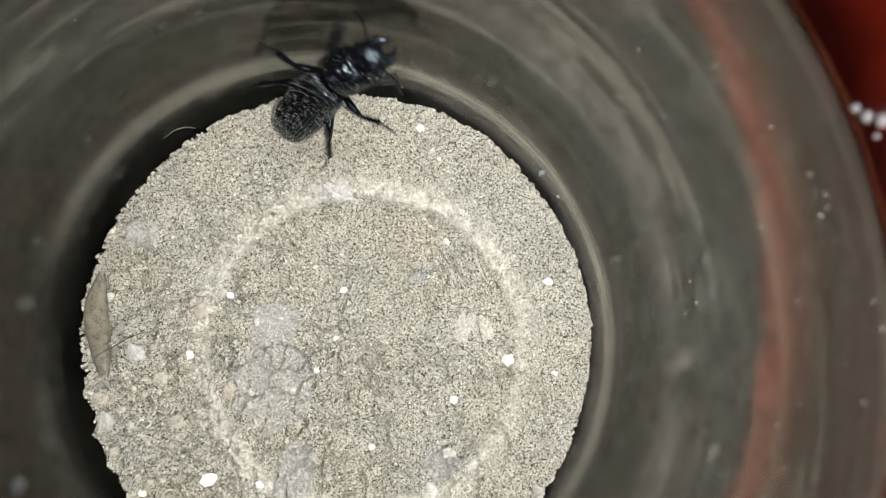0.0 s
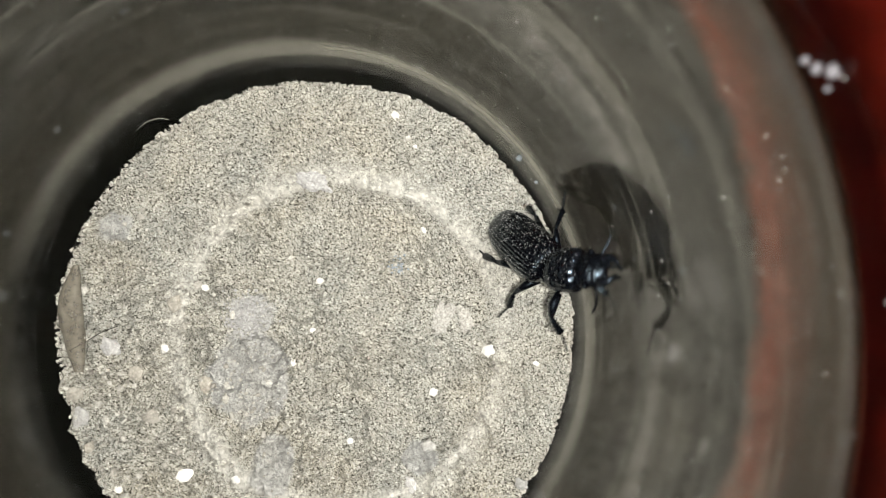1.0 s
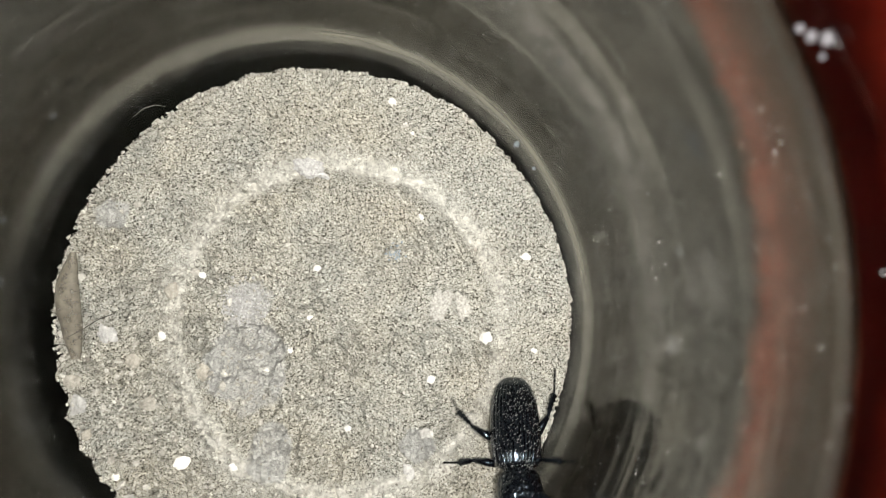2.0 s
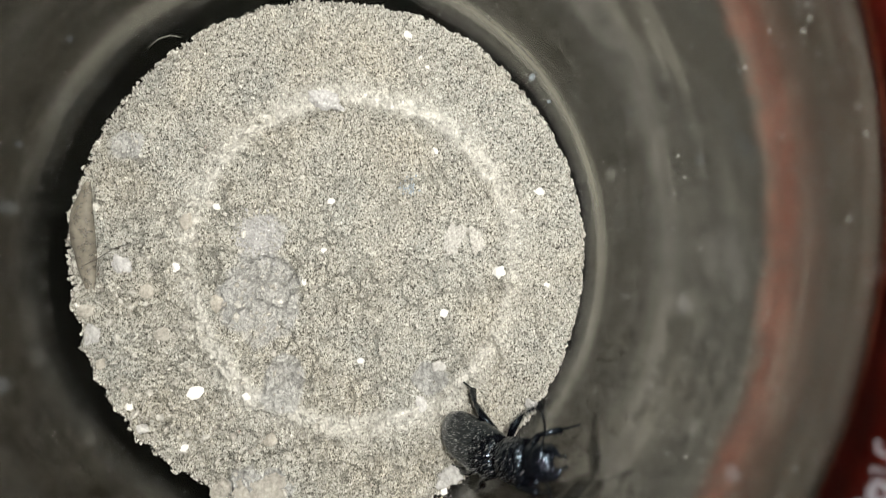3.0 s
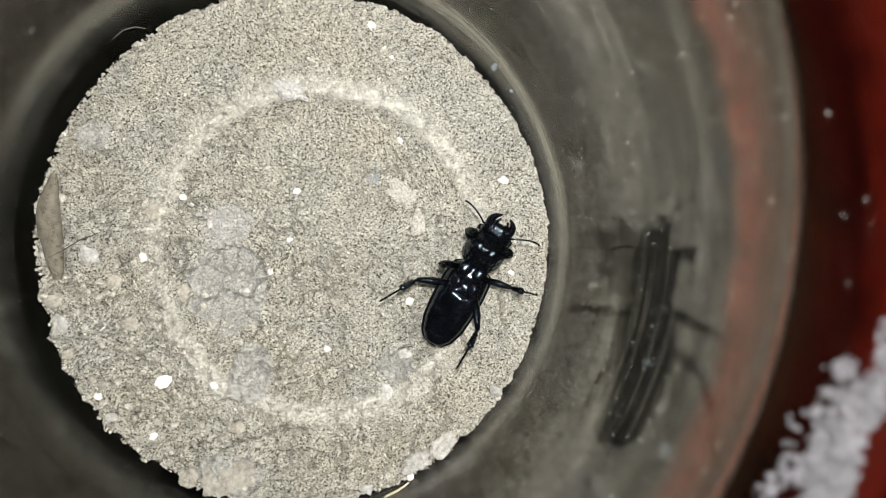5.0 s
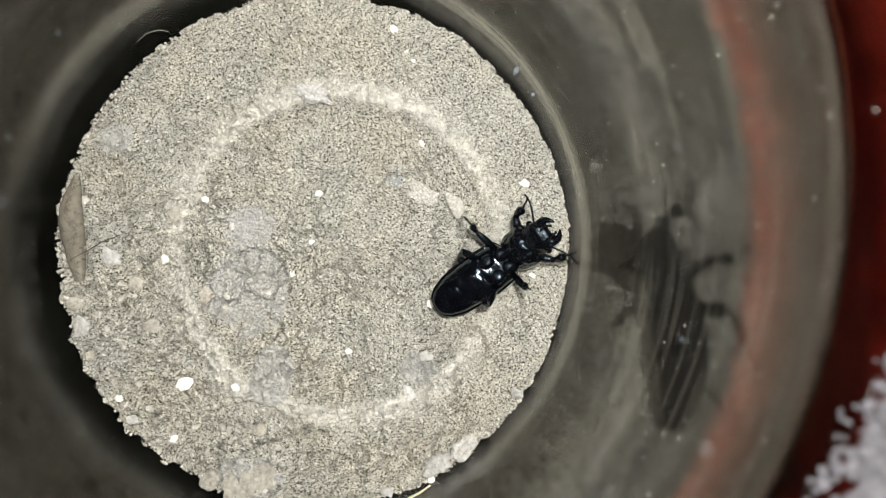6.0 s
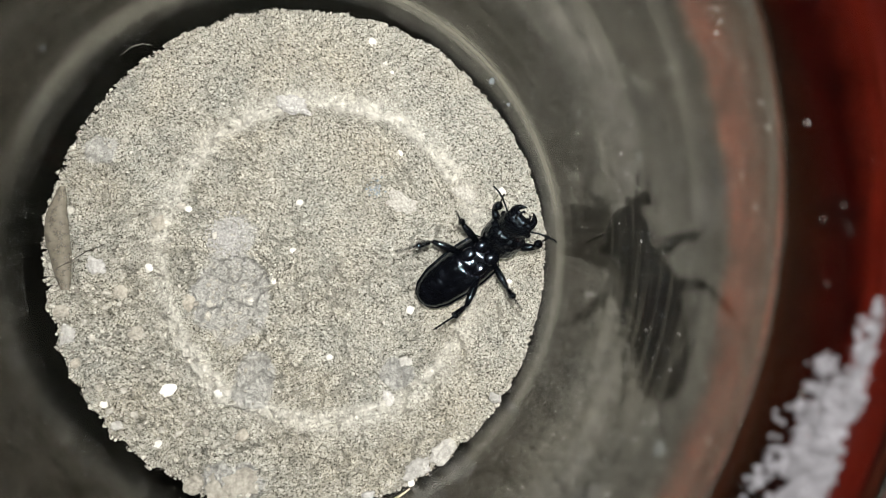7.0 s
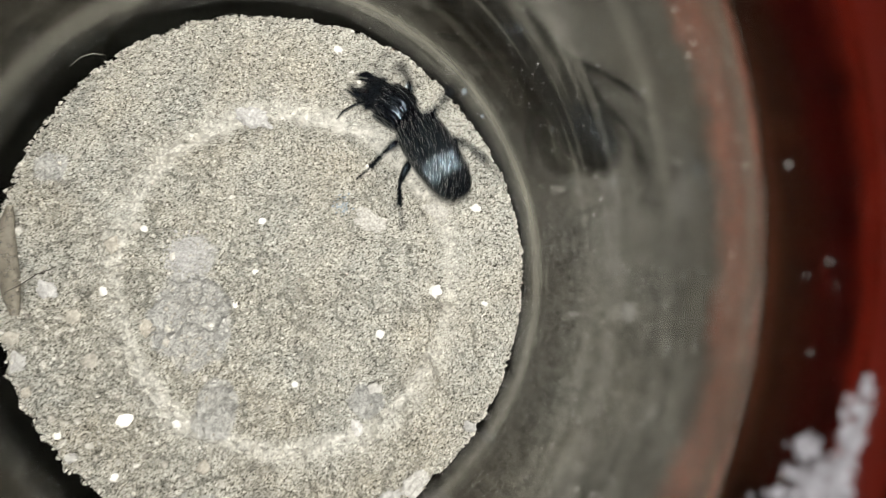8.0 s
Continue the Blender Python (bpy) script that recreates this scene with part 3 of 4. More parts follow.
def under_rim(rng):
    """A patch of white foam crumbs that cling to the wall below the rim."""
    while True:
        a = rng.uniform(-44, -10)
        low = float(np.interp(-a, (10, 13, 17, 24, 32, 40, 44), (77, 75.4, 73.6, 72.2, 73.4, 76, 78)))
        h = low + 9 * rng.random() ** 0.8
        clump = 0.8 * noise.noise(Vector((a / 2.4, h / 1.8, 5.0))) + 0.25 * noise.noise(Vector((a / 0.8, h / 1.2, 6.0)))
        if h < 78.3 and rng.random() < 0.1 + (h - low) / 5 and clump > 0.18 - (h - low) / 8:
            return wall_point(a, h, rng.uniform(0.1, 0.7))


crumbs("foam_crumbs", 3600, 0.07, 0.42, under_rim, WHITE_FOAM, "white foam crumbs clinging to the glass below the rim", "foam crumbs", 6, 0.0, 1, 0.3)
for i, (a, h, r) in enumerate(((22.4, 71.2, 0.5), (23.4, 70.7, 0.36), (21.6, 72.2, 0.55), (20.6, 71.3, 0.26))):
    v, f = lump(5 + i, (r, r, r), 0.2)
    bead = new("foam_crumb", mesh_of("foam_crumb", v, f, WHITE_FOAM))
    bead.location = Vector(wall_point(a, h, 0.6 * r)) * M
    tagged(bead, "single white foam crumb stuck to the glass", "foam crumb", "loose foam crumbs")


def wall_spot(a, h, wide, tall, mat, label):
    """A thin mark on the inner wall, at a degrees round it."""
    v, f = lump(int(a) + 200, (wide, tall, 0.12), 0.2, 3)
    ob = new("dried_splash", mesh_of("dried_splash", v, f, mat))
    slope = math.degrees(math.atan(wall_radius(h + 0.5) - wall_radius(h - 0.5)))
    ob.matrix_world = Matrix.Translation(Vector(wall_point(a, h, 0.1)) * M) @ pose(0, 0, 0, 0, 0, a) @ pose(0, 0, 0, 90, 0, -90) @ pose(0, 0, 0, -slope, 0, 0)
    return tagged(ob, label, "splash", "splashes on the glass")


WALL_MARKS = [(40.7, 31.6, 0.7, 1.4), (20.9, 24.7, 0.7, 1.2), (8.9, 39.9, 0.9, 1.4), (12.3, 25.8, 0.4, 0.9), (-27.2, 58.8, 1.0, 1.6), (114.8, 24.0, 1.2, 0.8), (108.7, 23.7, 0.9, 0.5), (138.5, 12.2, 0.8, 1.0), (205.0, 16.0, 1.8, 2.2), (172.0, 9.0, 1.5, 2.6), (160.0, 10.0, 0.8, 1.2)]
wall_spot(39.3, 3.2, 0.8, 1.7, PALE_BLUE, "pale bluish dried splash on the jar's wall")
wall_spot(33.3, 3.2, 0.5, 0.9, PALE_BLUE, "pale bluish dried splash on the jar's wall")
for a, h, wide, tall in WALL_MARKS:
    wall_spot(a, h, wide, tall, THIN_BLUE, "faint bluish dried splash on the jar's wall")


def on_upper_glass(rng):
    a = rng.uniform(-1.2, 1.2)
    h = rng.uniform(28, 77)
    return wall_point(math.degrees(a), h, 0.05)


crumbs("glass_droplets", 300, 0.04, 0.15, on_upper_glass, SPECK, "tiny pale dried droplets on the jar's upper wall", "droplets", 12, 0.0, 2, 0.04)
crumbs("glass_dust", 6500, 0.02, 0.10, on_glass, SPECK, "pale dust specks stuck to the jar's inner wall", "dust", 4, 0.0)


def stone(name, x, y, size, mat, label, category, seed, turn=0, group="", sink=0.25, crumbly=True):
    v, f = clod(seed, size) if crumbly else lump(seed, size, 0.22, 2)
    z = ZS + soil_height(x, y, False) + size[2] * (1 - 2 * sink)
    ob = new(name, mesh_of(name, v, f, mat, False))
    ob.matrix_world = pose(x * M, y * M, z * M, 0, 0, turn)
    return tagged(ob, label, category, group)


PEBBLES = [(31.6, -2.3, 1.2, 1.1), (21.5, -10.0, 0.85, 0.75), (-27.9, -1.5, 1.0, 0.85), (14.6, 41.2, 0.85, 0.75),
           (39.1, 12.6, 1.1, 0.7), (0.5, 10.7, 0.8, 0.55), (6.1, -18.9, 0.6, 0.6), (-0.8, 1.6, 0.4, 0.6), (-4.4, -4.4, 0.6, 0.6), (-14.1, -25.0, 0.9, 0.8),
           (40.4, -4.6, 0.5, 0.6), (18.2, 35.5, 0.45, 0.4), (19.8, 20.0, 0.65, 0.4), (-36.2, -27.3, 0.8, 0.8), (-25.8, -34.6, 0.8, 0.6),
           (21.6, -42.6, 0.7, 0.7), (16.9, 37.2, 0.4, 0.5), (-20.5, 9.5, 0.7, 0.6)]
for i, (x, y, a, b) in enumerate(PEBBLES):
    stone("pebble", x, y, (a, b, 0.5 * (a + b) / 2), PALE, "small pale cream pebble lying on dry soil", "pebble", i + 1, i * 41, "pale pebbles on the soil", 0.3, False)
stone("flint_chip", -23.9, -24.6, (1.8, 1.2, 0.6), PALE, "angular whitish stone chip on dry soil", "stone", 41, 20, "", 0.3, False)
stone("chalk_lump", -0.2, 28.9, (2.9, 1.7, 1.0), CHALK, "oblong whitish lump of chalky soil on the ridge", "lump", 40, -14, "", 0.2)
GREY, TAN = "flat pale grey clod at the soil's crumbling edge", "small tan clod among the dry soil"
for i, (x, y, a, b, c, mat, label, turn) in enumerate((
        (-12.2, -42.6, 4.8, 3.0, 0.55, TAN_CLOD, GREY, 10), (22.8, -39.6, 2.6, 1.7, 1.0, GREY_CLOD, GREY, 30), (27.6, -36.6, 3.0, 1.7, 1.2, GREY_CLOD, GREY, 42),
        (-19.2, -42.4, 1.9, 1.5, 1.1, TAN_CLOD, TAN, 60), (13.5, -44.8, 1.1, 0.9, 0.6, SILT_CRUST, "small bluish clod at the soil's edge", 0),
       
        (-37.5, -1.2, 1.7, 1.5, 0.8, SILT_CRUST, "pale angular clod on the dry soil", 0), (-44.0, -9.8, 1.6, 1.2, 0.5, TAN_CLOD, GREY, 15), (-42.9, -14.2, 1.8, 1.5, 0.5, GREY_CLOD, GREY, 70),
        (-41.2, -19.5, 1.0, 0.9, 0.7, TAN_CLOD, TAN, 20), (-33.6, -31.4, 1.1, 0.9, 0.8, GREY_CLOD, GREY, 40), (17.3, -26.2, 1.1, 1.4, 0.5, CHALK, "small whitish crumbly clod", 0),
        (37.6, -26.6, 1.2, 1.0, 0.8, GREY_CLOD, GREY, 0), (-20.5, -8.2, 1.5, 1.2, 0.5, TAN_CLOD, TAN, 80), (-30.2, -14.0, 1.7, 1.3, 0.6, TAN_CLOD, TAN, 10), (-25.5, 6.8, 1.3, 1.5, 0.6, TAN_CLOD, TAN, 0),
        (-10.2, -33.4, 1.4, 1.2, 0.5, TAN_CLOD, TAN, 33), (20.6, -19.6, 1.2, 1.0, 0.5, GREY_CLOD, "small grey clod on the dry soil", 12), (-33.2, -6.2, 1.3, 1.4, 0.6, TAN_CLOD, TAN, 56))):
    stone("soil_clod", x, y, (a, b, c), mat, label, "clod", 50 + i * 3, turn, "clods", 0.3)


FLAKES = [stone("soil_flake", 23.3, 3.9, (1.7, 3.0, 0.35), CRUST, "thin pale tan soil flake kicked about by the beetle", "soil flake", 301, -25, "kicked flakes", 0.3),
          stone("soil_flake", 27.4, 3.6, (1.3, 2.6, 0.4), CRUST, "thin whitish soil flake kicked about by the beetle", "soil flake", 304, 15, "kicked flakes", 0.3)]


def fibre(name, pts, radius, mat, label, category):
    v, f = tube(pts, [radius * (0.6 if i in (0, len(pts) - 1) else 1) for i in range(len(pts))], 6)
    return tagged(new(name, mesh_of(name, v, f, mat)), label, category)


fibre("hair", [(-44.2, -1.6, ZS + 1.6), (-41.5, -0.2, ZS + 1.5), (-38.6, 1.6, ZS + 1.4), (-35.8, 2.7, ZS + 1.0)], 0.09, DARK_FIBRE, "thin dark hair across the soil's edge", "hair")
fibre("pale_fibre", [(-32.6, 38.4, ZS + 1.0), (-30.6, 39.9, ZS + 1.3), (-28.6, 40.6, ZS + 1.0), (-26.9, 40.4, ZS + 0.6)], 0.06, PALE_FIBRE, "thin pale fibre over the gap beside the soil", "fibre")
fibre("straw", [(17.2, -47.0, ZS + 0.6), (17.9, -45.9, ZS + 1.2), (19.6, -44.9, ZS + 1.3), (21.4, -43.3, ZS + 1.1)], 0.42, STRAW, "short bent piece of dry straw", "straw")


def wing_flake():
    """A dry leaf-like flake lying along the soil's edge."""
    verts, faces = [], []
    n = 14
    for i in range(n + 1):
        k = i / n
        y = 13.8 - 19.5 * k
        w = 2.3 * math.sin(math.pi * min(1, 0.06 + k * 0.86)) ** 0.8
        cx = -42.6 - 1.5 * math.sin(math.pi * (0.25 + 0.75 * k)) - 0.5 * k
        for j, s in enumerate((-1, -0.5, 0, 0.5, 1)):
            z = ZS + soil_height(max(-44, cx), y, False) + 0.9 + 0.45 * (1 - s * s) + 0.15 * math.sin(9 * k + s)
            verts.append((cx + s * w, y, z))
            verts.append((cx + s * w, y, z - 0.12))
    for i in range(n):
        for j in range(4):
            a, b = (i * 5 + j) * 2, ((i + 1) * 5 + j) * 2
            faces += [(a, a + 2, b + 2, b), (a + 1, b + 1, b + 3, a + 3)]
    for i in range(n):
        for j in (0, 4):
            a, b = (i * 5 + j) * 2, ((i + 1) * 5 + j) * 2
            faces.append((a, b, b + 1, a + 1))
    return tagged(new("dry_flake", mesh_of("dry_flake", verts, faces, FLAKE)), "thin dry straw-coloured leaf flake at the soil's edge", "leaf flake")


wing_flake()


# ---- the beetle: x ahead, z to its back, origin at its middle ----
def body_ring(x, w, top, low, n=28, power=2.3, ridge=0.0, count=0):
    ring = []
    for j in range(n):
        a = 2 * math.pi * j / n
        c, s = math.cos(a), math.sin(a)
        cy = math.copysign(abs(c) ** (2 / power), c) * w
        cz = math.copysign(abs(s) ** (2 / power), s) * (top if s > 0 else low)
        if ridge and s > 0.05:
            cz += ridge * math.cos(count * (cy / max(w, 0.01)) * math.pi)
        ring.append((x, cy, cz))
    return ring


def profile_at(table, x):
    xs = [r[0] for r in table]
    return [float(np.interp(x, xs, [r[k] for r in table])) for k in (1, 2, 3)]


ABDOMEN = [(-15.0, 0.72, 0.3, 0.3), (-14.6, 1.89, 1.1, 0.9), (-13.3, 2.97, 2.0, 1.6), (-10.9, 3.78, 2.8, 2.2), (-7.5, 4.09, 3.15, 2.5), (-4, 4.14, 3.2, 2.6), (-1.5, 3.91, 3.0, 2.6), (-0.2, 3.51, 2.6, 2.4), (0.4, 2.34, 1.9, 2.0)]


def build_elytra():
    rings = []
    for x in np.linspace(-15.0, 0.4, 48):
        w, top, low = profile_at(ABDOMEN, x)
        soft = min(1, (x + 15.0) / 2.5)
        rings.append(body_ring(x, w, top, 0.35, 240, 2.2, 0.07 * soft, 14))
    v, f = loft(rings)
    out = []
    for x, y, z in v:     # the seam between the two wing cases
        if z > 0.4:
            z -= 0.16 * math.exp(-(y / 0.13) ** 2)
        out.append((x, y, z))
    halves = []
    for side in (1, -1):
        keep = [q for q in f if side * sum(out[i][1] for i in q) >= -1e-9]
        used = sorted({i for q in keep for i in q})
        index = {i: n for n, i in enumerate(used)}
        halves.append(([out[i] for i in used], [tuple(index[i] for i in q) for q in keep]))
    return halves


def build_belly():
    rings = []
    for x in np.linspace(-14.8, 1.3, 60):
        w, top, low = profile_at(ABDOMEN, min(x, 0.4))
        seg = (0.06 + 0.05 * math.sin(x * 2.3)) * math.exp(-(((x + 11.0) % 1.9) - 0.2) ** 2 / 0.02) if x < -4.5 else 0.0
        rings.append(body_ring(x, (w - 0.35) * (1 - seg * 0.3), 0.3, low - seg, 40, 2.4))
    v, f = loft(rings)
    dent = lambda x, y: 0.16 * noise.noise(Vector((x * 0.9, y * 0.7, 41))) + 0.11 * noise.noise(Vector((x * 2.1, y * 1.7, 42)))
    return [(x, y, z + dent(x, y) * min(1, -z / 1.5)) if z < 0 else (x, y, z) for x, y, z in v], f


PRONOTUM = [(0.5, 1.49, 1.1, 1.2), (0.9, 2.33, 1.9, 1.8), (1.5, 3.12, 2.5, 2.2), (2.6, 3.49, 2.95, 2.5), (4.6, 3.58, 2.95, 2.5), (5.9, 3.53, 2.6, 2.3), (6.35, 3.26, 2.3, 2.0), (6.6, 2.79, 1.9, 1.7)]
HEAD = [(6.0, 2.38, 1.7, 1.6), (6.7, 2.71, 1.9, 1.7), (8.6, 2.75, 1.75, 1.6), (9.5, 2.56, 1.4, 1.3), (10.2, 2.09, 0.9, 0.9), (10.6, 1.52, 0.5, 0.5)]


def build_table(table, steps, n=48, power=2.4, furrow=0.0, fold=0.0):
    rings = [body_ring(x, *profile_at(table, x), n, power) for x in np.linspace(table[0][0], table[-1][0], steps)]
    v, f = loft(rings)
    if furrow:
        v = [(x, y, z - furrow * math.exp(-(y / 0.18) ** 2) if z > 0.3 else z) for x, y, z in v]
    if fold:     # uneven cross folds on the back
        v = [(x, y, z + fold * (noise.noise(Vector((x * 1.5, y * 0.45, 3))) + 0.7 * noise.noise(Vector((x * 0.8, y * 1.1, 8)))) * min(1, z)) if z > 0.3 else (x, y, z) for x, y, z in v]
    return v, f


def dust_on(shape, count, low, seed):
    """Soil dust stuck to a part of the shell: small grains on the upper faces of shape."""
    rng = random.Random(seed)
    v, f = shape
    tops = [q for q in f if len(q) == 4 and min(v[i][2] for i in q) > low]
    area = [(Vector(v[q[1]]) - Vector(v[q[0]])).length * (Vector(v[q[3]]) - Vector(v[q[0]])).length for q in tops]
    grain = ([(1, 0, 0), (-1, 0, 0), (0, 1, 0), (0, -1, 0), (0, 0, 1), (0, 0, -1)], [(0, 2, 4), (2, 1, 4), (1, 3, 4), (3, 0, 4), (2, 0, 5), (1, 2, 5), (3, 1, 5), (0, 3, 5)])
    pieces = []
    for q in rng.choices(tops, area, k=count):
        a, b, c, d = (Vector(v[i]) for i in q)
        k, m = rng.random(), rng.random()
        r = 0.035 + 0.065 * rng.random() ** 2
        pieces.append(moved(grain, (a.lerp(b, k)).lerp(d.lerp(c, k), m), (rng.uniform(0, 360), rng.uniform(0, 360), 0), (r * rng.uniform(0.8, 1.6), r, r)))
    return joined(*pieces)


def build_mandible(side):
    pts, radii = [], []
    for i in range(9):
        k = i / 8
        pts.append((9.7 + 2.9 * k, side * (1.5 + 0.6 * math.sin(k * 2.6) - 1.15 * k * k), 0.05 + 0.25 * math.sin(k * 2)))
        radii.append(0.85 * (1 - k) ** 0.7 + 0.08)
    tooth = tube([(10.5, side * 1.3, 0.1), (10.9, side * 0.85, 0.15), (11.1, side * 0.55, 0.15)], [0.42, 0.26, 0.06], 7)
    return joined(tube(pts, radii, 9), tooth)


def build_antenna(side):
    pts, radii, x, y, z = [], [], 9.2, side * 2.5, 0.1
    for i in range(19):
        pts.append((x, y, z))
        radii.append(0.2 if i % 2 else 0.13)
        x, y, z = x + 0.2 - 0.016 * i, y + side * (0.30 - 0.006 * i), z + 0.06
    return tube(pts, radii, 6)


def build_palp(side):
    return tube([(10.0, side * 0.8, -0.7), (11.0, side * 1.0, -1.0), (12.0, side * 0.9, -0.9), (12.6, side * 0.6, -0.8)], [0.2, 0.22, 0.18, 0.24], 7)


def beetle():
    ob = new("beetle")
    tagged(ob, "black ground beetle with ridged wing cases and large jaws", "beetle")
    moving = {}
    for i, half in enumerate(build_elytra()):
        case = part("wing_case", mesh_of("wing_case", *half, ELYTRA), ob, "black wing case with fine lengthwise ridges")
        part("dust", mesh_of("dust", *dust_on(half, 300, 0.9, 80 + i), SHELL_DUST, False), case, "pale soil dust on the wing case")
    part("belly", mesh_of("belly", *build_belly(), BELLY), ob, "smooth glossy black underside")
    for i, (x, y) in enumerate(((-3.2, 1.5), (-0.6, 1.3))):
        for side in (-1, 1):
            part("hip_plate", mesh_of("hip_plate", *lump(60 + i, (1.5, 1.2, 0.75), 0.08, 3), BELLY), ob, "", (x, side * y, -2.2))
    pro = part("thorax", mesh_of("thorax", *moved(build_table(PRONOTUM, 40, furrow=0.14, power=2.05, fold=0.13), (-1, 0, 0)), WRINKLED), ob, "square black thorax shield", (1, 0, 0))
    moving["thorax"] = pro
    part("dust", mesh_of("dust", *dust_on(build_table(PRONOTUM, 40, power=2.05), 70, 1.2, 84), SHELL_DUST, False), pro, "pale soil dust on the thorax", (-1, 0, 0))
    part("head", mesh_of("head", *build_table(HEAD, 30, power=2.05, fold=0.07), SHELL), pro, "", (-1, 0, 0))
    for side in (1, -1):
        part("mandible", mesh_of("mandible", *build_mandible(side), SHELL), pro, "curved black jaw", (-1, 0, 0))
        part("antenna", mesh_of("antenna", *build_antenna(side), LEG_SHELL), pro, "", (-1, 0, 0))
        part("palp", mesh_of("palp", *build_palp(side), LEG_SHELL), pro, "reddish-black mouth feeler", (-1, 0, 0))
        part("eye", mesh_of("eye", *moved(lump(70, (0.55, 0.5, 0.6), 0.02), (7.9, side * 2.7, 0.5)), BELLY), pro, "", (-1, 0, 0))
    for i, (x, y, reach, thick, turn) in enumerate(((3.6, 1.9, 0.85, 1.15, 38), (-0.8, 2.5, 1.0, 0.95, 0), (-4.2, 2.6, 1.2, 1.0, -42))):
        for side in (1, -1):
            hip = (x, side * y, -2.0)
            a = 4.4 * reach
            femur = tube([(0, 0, 0), (0, side * a * 0.5, 0.9), (0, side * a, 0.9)], [0.5 * thick, 0.72 * thick, 0.4 * thick], 9)
            leg = part("leg", mesh_of("leg", *femur, LEG_SHELL), ob, "", hip)
            knee = (0, side * a, 0.9)
            lean = (0.5, 0.1, -0.9)[i]
            foot = (lean * 1.6, side * (a + 3.0 * reach), -1.5)
            steps = [k / 10 for k in range(11)]
            jag = [(0.3 + 0.2 * k) * thick * (1.4 if n % 2 and n > 2 else 0.85) * (0.5 if n == 10 else 1) for n, k in enumerate(steps)]
            tibia = tube([tuple(p + (q - p) * k + (0.15 * math.sin(3.14 * k) if axis == 2 else 0) for axis, (p, q) in enumerate(zip(knee, foot))) for k in steps], jag, 8)
            part("shin", mesh_of("shin", *tibia, LEG_SHELL), leg)
            step = Vector((lean * 0.5, side * 0.62 * reach, -0.14)) * 4.9
            toes = tube([tuple(Vector(foot) + step * (k / 10)) for k in range(11)], [0.12 if k % 2 == 0 else 0.21 for k in range(10)] + [0.05], 6)
            part("foot", mesh_of("foot", *toes, LEG_SHELL), leg)
            moving[("leg", i, side)] = (leg, hip, turn, reach)
    return ob, moving


SIZE = 1.06
BEETLE, MOVABLE = beetle()
BEETLE.scale = (SIZE, SIZE, SIZE)

